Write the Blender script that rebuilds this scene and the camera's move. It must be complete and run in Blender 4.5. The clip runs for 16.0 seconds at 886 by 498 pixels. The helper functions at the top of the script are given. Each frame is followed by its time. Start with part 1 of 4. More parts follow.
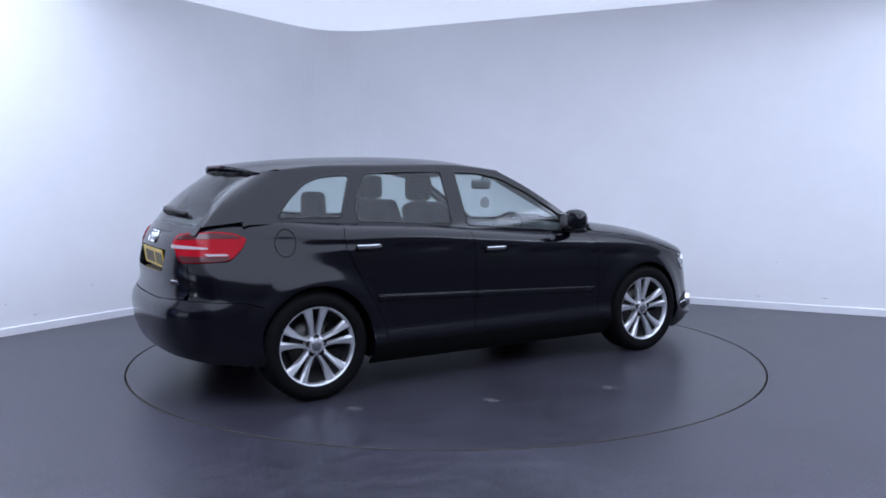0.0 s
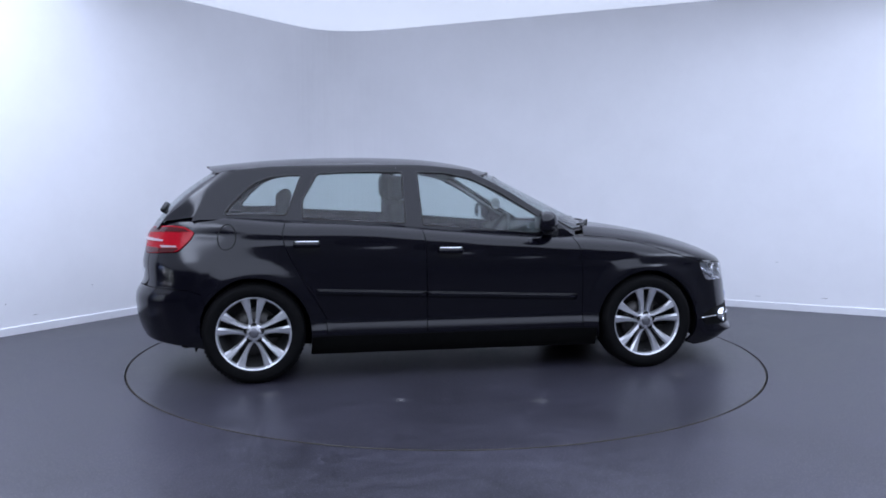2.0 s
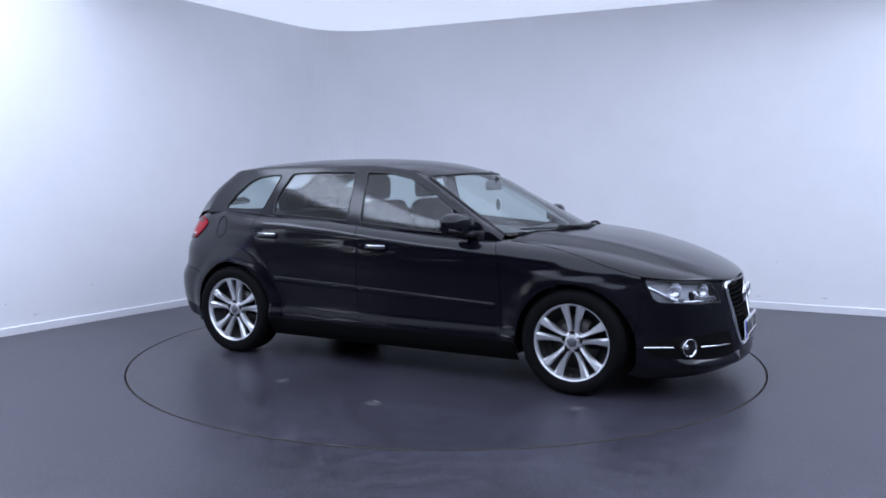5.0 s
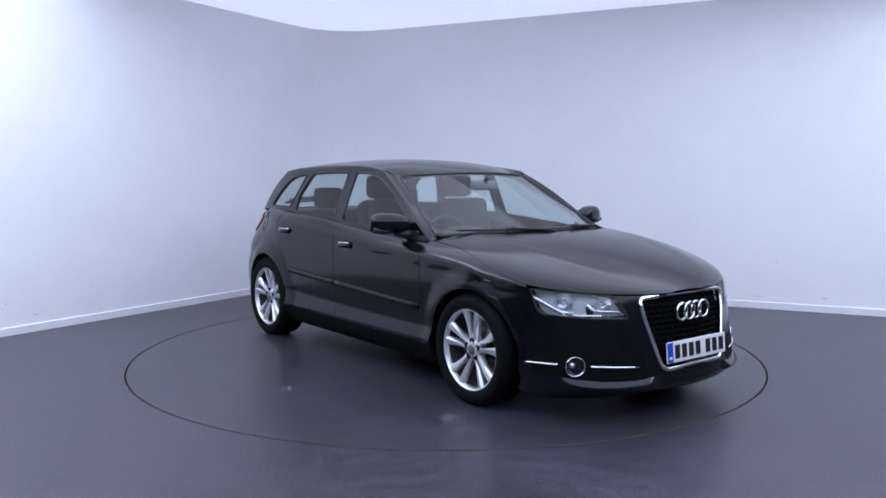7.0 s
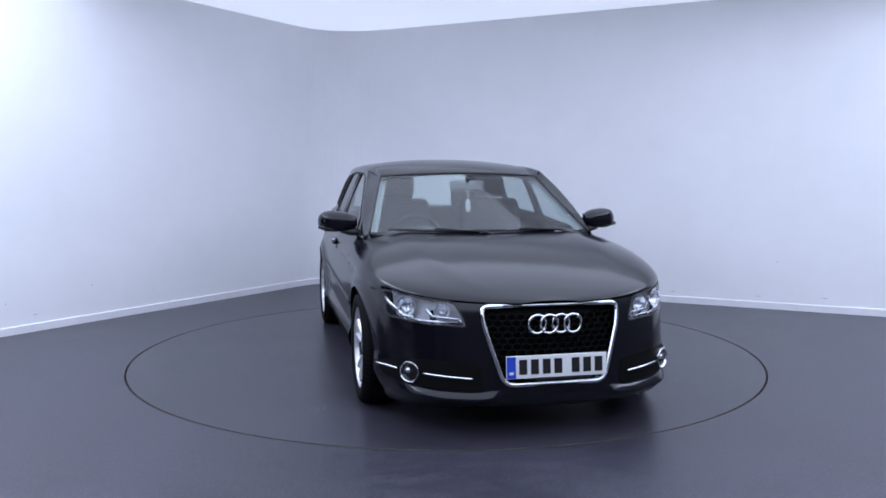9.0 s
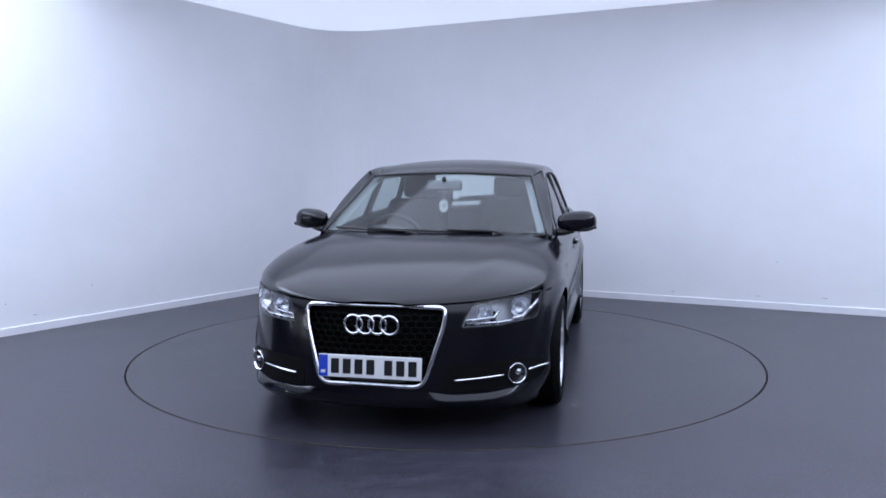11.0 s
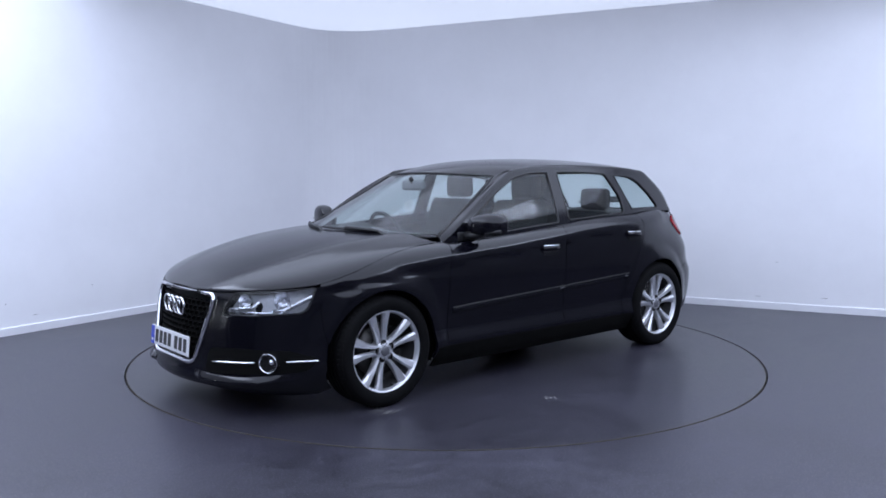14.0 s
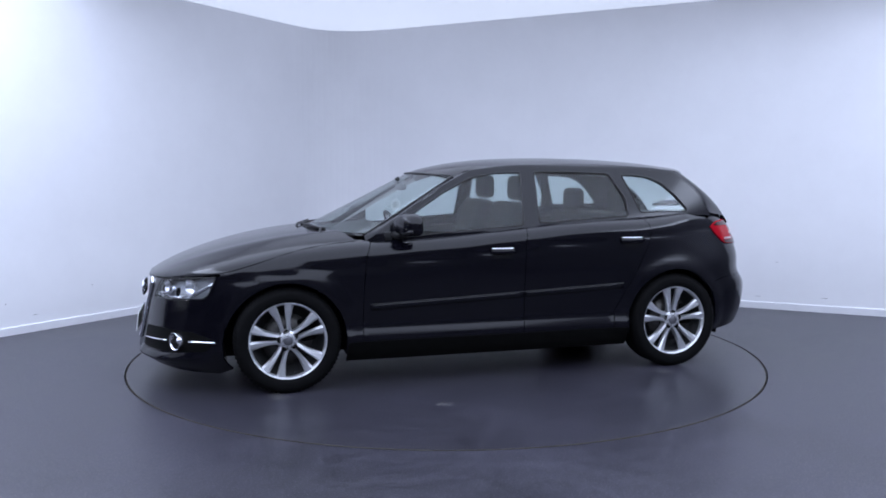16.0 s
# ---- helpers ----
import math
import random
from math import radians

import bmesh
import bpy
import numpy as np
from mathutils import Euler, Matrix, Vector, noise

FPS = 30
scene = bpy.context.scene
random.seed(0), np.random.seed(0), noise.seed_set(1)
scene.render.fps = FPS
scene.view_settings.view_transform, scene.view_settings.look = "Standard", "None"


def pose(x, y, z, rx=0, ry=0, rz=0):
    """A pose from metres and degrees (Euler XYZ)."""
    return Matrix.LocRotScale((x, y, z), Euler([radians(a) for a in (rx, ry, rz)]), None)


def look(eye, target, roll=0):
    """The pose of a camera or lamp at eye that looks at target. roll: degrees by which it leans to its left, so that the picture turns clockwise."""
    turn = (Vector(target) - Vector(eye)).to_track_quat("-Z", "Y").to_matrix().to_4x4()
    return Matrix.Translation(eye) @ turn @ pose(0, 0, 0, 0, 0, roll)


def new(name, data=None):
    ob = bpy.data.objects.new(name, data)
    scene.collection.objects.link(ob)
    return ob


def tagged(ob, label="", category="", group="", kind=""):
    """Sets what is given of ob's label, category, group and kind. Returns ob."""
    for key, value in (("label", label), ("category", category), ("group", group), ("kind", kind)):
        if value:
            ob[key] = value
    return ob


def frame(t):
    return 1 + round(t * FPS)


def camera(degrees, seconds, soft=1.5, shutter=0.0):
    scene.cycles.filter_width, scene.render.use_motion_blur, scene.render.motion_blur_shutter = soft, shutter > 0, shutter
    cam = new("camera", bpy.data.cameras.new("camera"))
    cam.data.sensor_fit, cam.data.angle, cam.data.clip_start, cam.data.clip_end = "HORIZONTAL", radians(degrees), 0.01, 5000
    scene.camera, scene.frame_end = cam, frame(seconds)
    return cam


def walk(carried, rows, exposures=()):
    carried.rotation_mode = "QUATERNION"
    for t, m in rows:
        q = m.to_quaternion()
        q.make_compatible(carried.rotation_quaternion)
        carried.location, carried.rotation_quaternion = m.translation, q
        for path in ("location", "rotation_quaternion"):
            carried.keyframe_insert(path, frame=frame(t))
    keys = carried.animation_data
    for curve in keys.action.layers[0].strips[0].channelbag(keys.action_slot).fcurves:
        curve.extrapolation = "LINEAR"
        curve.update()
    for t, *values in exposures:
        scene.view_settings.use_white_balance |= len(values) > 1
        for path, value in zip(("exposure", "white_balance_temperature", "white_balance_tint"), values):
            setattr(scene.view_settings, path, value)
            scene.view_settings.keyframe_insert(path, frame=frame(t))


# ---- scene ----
cam = camera(57.53, 16.0, soft=1.7)
EYE = (0.0, -5.9283, 1.2928)
AIM = (-0.0034, -4.9325, 1.2017)
walk(cam, [(0, look(EYE, AIM)), (16, look(EYE, AIM))], exposures=[(0, 0.14), (16, 0.14)])

# ---- world and lamps ----
world = bpy.data.worlds.new("studio_world")
scene.world = world
world.use_nodes = True
world.node_tree.nodes["Background"].inputs[0].default_value = (0.6, 0.65, 0.8, 1)
world.node_tree.nodes["Background"].inputs[1].default_value = 0.02


def area_lamp(name, eye, target, sx, sy, watts, color=(0.675, 0.765, 1.0)):
    data = bpy.data.lights.new(name, "AREA")
    data.shape, data.size, data.size_y, data.energy, data.color = "RECTANGLE", sx, sy, watts, color
    ob = new(name, data)
    ob.matrix_world = look(eye, target)
    return ob


# luminous ceiling: one broad even field; unseen strips added to brighten either side wall
area_lamp("ceiling_light", (0.9, -3.3, 2.96), (0.9, -3.2999, 0), 9.6, 8.6, 388)
area_lamp("wall_wash_light", (-3.3, -1.7, 2.95), (-3.3, -1.6999, 0), 0.9, 3.4, 55)
area_lamp("wall_wash_light", (4.5, -1.9, 2.95), (4.5, -1.8999, 0), 0.9, 3.4, 50)


# ---- materials ----
def shader(name):
    m = bpy.data.materials.new(name)
    m.use_nodes = True
    return m, m.node_tree, m.node_tree.nodes["Principled BSDF"]


def surface(name, color, rough=0.5, metal=0.0, coat=0.0, vary=0.0, scale=8.0, bump=0.0, bump_scale=300.0,
            rough_vary=0.0, spec=0.5, coat_rough=0.03):
    """A principled material whose colour and gloss vary at two scales, with a fine relief."""
    m, tree, bsdf = shader(name)
    bsdf.inputs["Base Color"].default_value = (*color, 1)
    bsdf.inputs["Roughness"].default_value = rough
    bsdf.inputs["Metallic"].default_value = metal
    bsdf.inputs["Coat Weight"].default_value = coat
    bsdf.inputs["Coat Roughness"].default_value = coat_rough
    bsdf.inputs["Specular IOR Level"].default_value = spec
    coords = tree.nodes.new("ShaderNodeTexCoord")
    if vary or rough_vary:
        big = tree.nodes.new("ShaderNodeTexNoise")
        big.inputs["Scale"].default_value, big.inputs["Detail"].default_value = scale, 8
        big.inputs["Roughness"].default_value = 0.65
        tree.links.new(coords.outputs["Object"], big.inputs["Vector"])
        if vary:
            ramp = tree.nodes.new("ShaderNodeValToRGB")
            ramp.color_ramp.elements[0].position, ramp.color_ramp.elements[1].position = 0.3, 0.7
            ramp.color_ramp.elements[0].color = (*[c * (1 - vary) for c in color], 1)
            ramp.color_ramp.elements[1].color = (*[min(1, c * (1 + vary)) for c in color], 1)
            tree.links.new(big.outputs["Fac"], ramp.inputs["Fac"])
            tree.links.new(ramp.outputs["Color"], bsdf.inputs["Base Color"])
        if rough_vary:
            span = tree.nodes.new("ShaderNodeMapRange")
            span.inputs["From Min"].default_value, span.inputs["From Max"].default_value = 0.3, 0.7
            span.inputs["To Min"].default_value = max(0, rough - rough_vary)
            span.inputs["To Max"].default_value = rough + rough_vary
            tree.links.new(big.outputs["Fac"], span.inputs["Value"])
            tree.links.new(span.outputs["Result"], bsdf.inputs["Roughness"])
    if bump:
        fine = tree.nodes.new("ShaderNodeTexNoise")
        fine.inputs["Scale"].default_value, fine.inputs["Detail"].default_value = bump_scale, 4
        relief = tree.nodes.new("ShaderNodeBump")
        relief.inputs["Strength"].default_value, relief.inputs["Distance"].default_value = bump, 0.002
        tree.links.new(coords.outputs["Object"], fine.inputs["Vector"])
        tree.links.new(fine.outputs["Fac"], relief.inputs["Height"])
        tree.links.new(relief.outputs["Normal"], bsdf.inputs["Normal"])
    return m


def glass(name, tint, ior=1.5, rough=0.0, dirt=0.0):
    """Thin sheet glass: tinted clear, with a mirror coat by Fresnel and a faint film of dust."""
    m, tree, bsdf = shader(name)
    nodes, links = tree.nodes, tree.links
    clear, gloss, mix, fres = (nodes.new(k) for k in (
        "ShaderNodeBsdfTransparent", "ShaderNodeBsdfGlossy", "ShaderNodeMixShader", "ShaderNodeLayerWeight"))
    clear.inputs[0].default_value = (*tint, 1)
    gloss.inputs["Roughness"].default_value = rough
    fres.inputs["Blend"].default_value = 0.5
    base = ((ior - 1) / (ior + 1)) ** 2
    power, span = nodes.new("ShaderNodeMath"), nodes.new("ShaderNodeMapRange")
    power.operation, power.inputs[1].default_value = "POWER", 5
    span.inputs["To Min"].default_value, span.inputs["To Max"].default_value = 1.25 * base, 1.0
    links.new(fres.outputs["Facing"], power.inputs[0])
    links.new(power.outputs[0], span.inputs["Value"])
    links.new(span.outputs["Result"], mix.inputs[0])
    links.new(clear.outputs[0], mix.inputs[1])
    links.new(gloss.outputs[0], mix.inputs[2])
    film, diff = nodes.new("ShaderNodeMixShader"), nodes.new("ShaderNodeBsdfDiffuse")
    diff.inputs[0].default_value = (0.6, 0.62, 0.65, 1)
    film.inputs[0].default_value = dirt
    links.new(mix.outputs[0], film.inputs[1])
    links.new(diff.outputs[0], film.inputs[2])
    links.new(film.outputs[0], nodes["Material Output"].inputs[0])
    return m


def glow(name, color, strength):
    m, tree, bsdf = shader(name)
    bsdf.inputs["Base Color"].default_value = (*color, 1)
    bsdf.inputs["Emission Color"].default_value = (*color, 1)
    bsdf.inputs["Emission Strength"].default_value = strength
    return m


WALL = surface("white_wall_paint", (0.86, 0.86, 0.885), 0.55, vary=0.03, scale=1.3, bump=0.08, bump_scale=90)
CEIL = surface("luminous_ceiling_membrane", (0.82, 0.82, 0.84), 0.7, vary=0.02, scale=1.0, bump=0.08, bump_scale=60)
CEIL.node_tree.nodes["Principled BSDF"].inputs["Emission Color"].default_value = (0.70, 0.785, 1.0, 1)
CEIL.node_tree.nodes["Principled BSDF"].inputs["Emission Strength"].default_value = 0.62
BASE = surface("white_gloss_trim", (0.8, 0.8, 0.83), 0.3, vary=0.03, scale=5)


def floor_material(name, dark, light, rough):
    """Worn resin: large cloudy patches, hand-sized mottling, fine pale grit, uneven gloss."""
    m, tree, bsdf = shader(name)
    nodes, links = tree.nodes, tree.links
    coords = nodes.new("ShaderNodeTexCoord")

    def cloud(scale, detail, rough_detail=0.6):
        n = nodes.new("ShaderNodeTexNoise")
        n.inputs["Scale"].default_value, n.inputs["Detail"].default_value = scale, detail
        n.inputs["Roughness"].default_value = rough_detail
        links.new(coords.outputs["Object"], n.inputs["Vector"])
        return n.outputs["Fac"]

    def math_node(op, a, b):
        n = nodes.new("ShaderNodeMath")
        n.operation = op
        for socket, v in zip(n.inputs, (a, b)):
            if isinstance(v, (int, float)):
                socket.default_value = v
            else:
                links.new(v, socket)
        return n.outputs[0]
    bsdf.inputs["Specular IOR Level"].default_value = 0.38
    patches, mottle, grit = cloud(0.9, 4), cloud(11, 8, 0.75), cloud(120, 3, 0.7)
    pebble = cloud(42, 6, 0.8)
    mixed = math_node("ADD", math_node("MULTIPLY", patches, 0.28), math_node("ADD", math_node("MULTIPLY", mottle, 0.32), math_node("MULTIPLY", pebble, 0.40)))
    ramp = nodes.new("ShaderNodeValToRGB")
    ramp.color_ramp.elements[0].position, ramp.color_ramp.elements[1].position = 0.41, 0.60
    ramp.color_ramp.elements[0].color, ramp.color_ramp.elements[1].color = (*dark, 1), (*light, 1)
    links.new(mixed, ramp.inputs["Fac"])
    speck = nodes.new("ShaderNodeMapRange")
    speck.inputs["From Min"].default_value, speck.inputs["From Max"].default_value = 0.56, 0.68
    links.new(grit, speck.inputs["Value"])
    mix = nodes.new("ShaderNodeMix")
    mix.data_type = "RGBA"
    links.new(math_node("MULTIPLY", speck.outputs["Result"], 0.8), mix.inputs["Factor"])
    links.new(ramp.outputs["Color"], mix.inputs["A"])
    mix.inputs["B"].default_value = (0.20, 0.19, 0.22, 1)
    links.new(mix.outputs["Result"], bsdf.inputs["Base Color"])
    span = nodes.new("ShaderNodeMapRange")
    span.inputs["From Min"].default_value, span.inputs["From Max"].default_value = 0.42, 0.58
    span.inputs["To Min"].default_value, span.inputs["To Max"].default_value = rough - 0.035, rough + 0.06
    links.new(mixed, span.inputs["Value"])
    links.new(span.outputs["Result"], bsdf.inputs["Roughness"])
    relief = nodes.new("ShaderNodeBump")
    relief.inputs["Strength"].default_value, relief.inputs["Distance"].default_value = 0.34, 0.002
    links.new(math_node("ADD", math_node("MULTIPLY", mottle, 0.35), math_node("ADD", pebble, math_node("MULTIPLY", grit, 0.6))), relief.inputs["Height"])
    links.new(relief.outputs["Normal"], bsdf.inputs["Normal"])
    return m


FLOOR = floor_material("grey_resin_floor", (0.009, 0.0086, 0.0135), (0.054, 0.052, 0.073), 0.34)
TABLE = floor_material("grey_turntable_floor", (0.009, 0.0086, 0.0130), (0.046, 0.044, 0.061), 0.31)
SLOT = surface("dark_gap", (0.008, 0.008, 0.008), 0.9)
GREY_WALL = surface("grey_wall_paint", (0.13, 0.13, 0.14), 0.6, vary=0.05, scale=1.5, bump=0.08, bump_scale=90)
DARK = surface("dark_annex", (0.012, 0.012, 0.014), 0.8, vary=0.2)
PAINT = surface("black_pearl_paint", (0.0034, 0.0033, 0.0062), 0.5, coat=1.0, vary=0.2, scale=900, spec=0.0, coat_rough=0.15)
PAINT.node_tree.nodes["Principled BSDF"].inputs["Coat IOR"].default_value = 1.43
TRIM = surface("black_plastic", (0.012, 0.012, 0.013), 0.45, vary=0.2, scale=60, bump=0.15, bump_scale=700)
GLOSS_BLACK = surface("gloss_black_plastic", (0.008, 0.008, 0.009), 0.15)
UNDER = surface("underbody_black", (0.003, 0.003, 0.003), 0.9, spec=0.1, vary=0.3, scale=20)
CHROME = surface("bright_chrome", (0.85, 0.86, 0.88), 0.12, metal=1.0, rough_vary=0.04, scale=20)
ALLOY = surface("silver_alloy_paint", (0.74, 0.75, 0.78), 0.38, metal=0.8, coat=0.4, vary=0.06, scale=30, rough_vary=0.06)
STEEL = surface("brake_steel", (0.08, 0.077, 0.075), 0.45, metal=0.9, vary=0.3, scale=40)
RUBBER = surface("tyre_rubber", (0.0035, 0.0035, 0.004), 0.75, spec=0.12, vary=0.3, scale=25, bump=0.2, bump_scale=200)
GLASS = glass("green_tinted_glass", (0.74, 0.82, 0.81), dirt=0.006)
SCREEN = glass("windscreen_glass", (0.78, 0.86, 0.85), dirt=0.015)
LENS = glass("clear_lamp_lens", (0.93, 0.94, 0.96), dirt=0.01)
CLOTH = surface("dark_seat_cloth", (0.012, 0.012, 0.014), 0.9, vary=0.25, scale=40)
DASH = surface("dark_dashboard", (0.022, 0.022, 0.025), 0.6, vary=0.15, scale=50)
LINING = surface("pale_grey_headlining", (0.34, 0.35, 0.36), 0.85, vary=0.06, scale=60)
RED = surface("red_lamp_plastic", (0.32, 0.002, 0.010), 0.12, coat=0.0, spec=0.10, vary=0.15, scale=40)
MESH = surface("grille_black", (0.004, 0.004, 0.004), 0.55, spec=0.08)
RED_DARK = surface("dark_red_lamp_plastic", (0.055, 0.001, 0.003), 0.12, coat=0.2, spec=0.25, vary=0.2, scale=60)
SILVER = surface("lamp_reflector", (0.80, 0.81, 0.84), 0.24, metal=0.9, vary=0.1, scale=25, rough_vary=0.08)
PALE = surface("pale_lamp_plastic", (0.42, 0.34, 0.36), 0.3, vary=0.1, scale=60)
WHITE = surface("white_plate", (0.75, 0.75, 0.76), 0.35, vary=0.04, scale=30)
YELLOW = surface("yellow_plate", (0.62, 0.42, 0.05), 0.35, vary=0.05, scale=30)
BLUE = surface("blue_plate_band", (0.02, 0.06, 0.5), 0.35)
INK = surface("black_plate_mark", (0.01, 0.01, 0.01), 0.4)
DUST = surface("pale_scuff", (0.17, 0.165, 0.165), 0.6, vary=0.4, scale=40)
BRASS = surface("dull_brass_edge", (0.085, 0.074, 0.060), 0.6, vary=0.35, scale=14)


# ---- small builders ----
def mesh_of(name, bm, material, smooth=False):
    me = bpy.data.meshes.new(name)
    bm.to_mesh(me)
    bm.free()
    me.materials.append(material)
    if smooth:
        me.polygons.foreach_set("use_smooth", [True] * len(me.polygons))
    return me


def part(name, bm, material, parent, label="", smooth=False):
    ob = new(name, mesh_of(name, bm, material, smooth))
    if parent is not None:
        ob.parent = parent
    return tagged(ob, label) if label else ob


def thing(name, label, category, group="", kind=""):
    return tagged(new(name), label, category, group, kind)


def soften(values, width):
    """A running Gaussian mean over samples; the ends go on as they run."""
    n = max(1, int(width * 3))
    k = np.exp(-0.5 * (np.arange(-n, n + 1) / width) ** 2)
    head = 2 * values[0] - values[1:n + 1][::-1]
    foot = 2 * values[-1] - values[-n - 1:-1][::-1]
    return np.convolve(np.concatenate([head, values, foot]), k / k.sum(), "valid")


def smooth_curve(points, soft=0.03):
    """A smooth function through (x, value) points; soft: the share of its length over which corners are eased."""
    xs, ys = (np.array(c, float) for c in zip(*points))
    d = np.gradient(ys, xs)
    fine = np.linspace(xs[0], xs[-1], 4000)
    i = np.clip(np.searchsorted(xs, fine) - 1, 0, len(xs) - 2)
    h = xs[i + 1] - xs[i]
    t = (fine - xs[i]) / h
    v = ((2 * t ** 3 - 3 * t * t + 1) * ys[i] + (t ** 3 - 2 * t * t + t) * h * d[i]
         + (3 * t * t - 2 * t ** 3) * ys[i + 1] + (t ** 3 - t * t) * h * d[i + 1])
    if soft:
        v = soften(v, soft * 4000)
    x0, scale = xs[0], 3999 / (xs[-1] - xs[0])

    def at(x):
        k = min(max((x - x0) * scale, 0.0), 3998.999)
        j = int(k)
        return float(v[j] + (v[j + 1] - v[j]) * (k - j))
    return at


def step(a, b, x):
    t = min(max((x - a) / (b - a), 0), 1)
    return t * t * (3 - 2 * t)


def box(sx, sy, sz, bevel=0.0, segments=2, at=None):
    bm = bmesh.new()
    bmesh.ops.create_cube(bm, size=1, matrix=Matrix.Diagonal((sx, sy, sz, 1)))
    if bevel:
        bmesh.ops.bevel(bm, geom=bm.edges[:], offset=bevel, segments=segments, profile=0.5, affect="EDGES")
    if at is not None:
        bm.transform(at)
    return bm


def join(*bms):
    out = bmesh.new()
    for b in bms:
        me = bpy.data.meshes.new("join")
        b.to_mesh(me)
        b.free()
        out.from_mesh(me)
        bpy.data.meshes.remove(me)
    return out


def lathe(profile, steps=48, axis="y"):
    """Turns (radius, along) points round the axis."""
    bm = bmesh.new()
    rows = []
    for k in range(steps):
        a = 2 * math.pi * k / steps
        rows.append([bm.verts.new((r * math.cos(a), h, r * math.sin(a)) if axis == "y" else (r * math.cos(a), r * math.sin(a), h))
                     for r, h in profile])
    for k in range(steps):
        p, q = rows[k], rows[(k + 1) % steps]
        for j in range(len(profile) - 1):
            bm.faces.new((p[j], p[j + 1], q[j + 1], q[j]))
    bmesh.ops.remove_doubles(bm, verts=bm.verts[:], dist=1e-6)
    bmesh.ops.recalc_face_normals(bm, faces=bm.faces[:])
    return bm


def tube(points, radius, sides=8, closed=False, flat=1.0):
    """A rod along points; flat squeezes it."""
    bm = bmesh.new()
    pts = [Vector(p) for p in points]
    n = len(pts)
    rings = []
    for i, p in enumerate(pts):
        a = pts[(i - 1) % n] if closed or i else pts[0]
        b = pts[(i + 1) % n] if closed or i < n - 1 else pts[-1]
        t = (b - a).normalized()
        u = t.cross(Vector((0, 0, 1)))
        u = (u if u.length > 1e-4 else t.cross(Vector((0, 1, 0)))).normalized()
        v = u.cross(t)
        rings.append([bm.verts.new(p + u * (radius * math.cos(2 * math.pi * k / sides)) * flat
                                   + v * (radius * math.sin(2 * math.pi * k / sides))) for k in range(sides)])
    for i in range(n if closed else n - 1):
        p, q = rings[i], rings[(i + 1) % n]
        for k in range(sides):
            bm.faces.new((p[k], p[(k + 1) % sides], q[(k + 1) % sides], q[k]))
    if not closed:
        bm.faces.new(rings[0][::-1])
        bm.faces.new(rings[-1])
    bmesh.ops.recalc_face_normals(bm, faces=bm.faces[:])
    return bm


def inside(poly, x, y):
    hit, n = False, len(poly)
    for i in range(n):
        (x0, y0), (x1, y1) = poly[i - 1], poly[i]
        if (y0 > y) != (y1 > y) and x < (x1 - x0) * (y - y0) / (y1 - y0) + x0:
            hit = not hit
    return hit


def round_loop(points, radius, steps=4):
    """A closed polygon with its corners rounded."""
    out, n = [], len(points)
    for i in range(n):
        p, a, b = (Vector(points[k % n]) for k in (i, i - 1, i + 1))
        da, db = (a - p), (b - p)
        r = min(radius, da.length * 0.45, db.length * 0.45)
        pa, pb = p + da.normalized() * r, p + db.normalized() * r
        for k in range(steps + 1):
            t = k / steps
            q = pa * (1 - t) ** 2 + p * (2 * t * (1 - t)) + pb * t * t
            out.append((q.x, q.y))
    return out


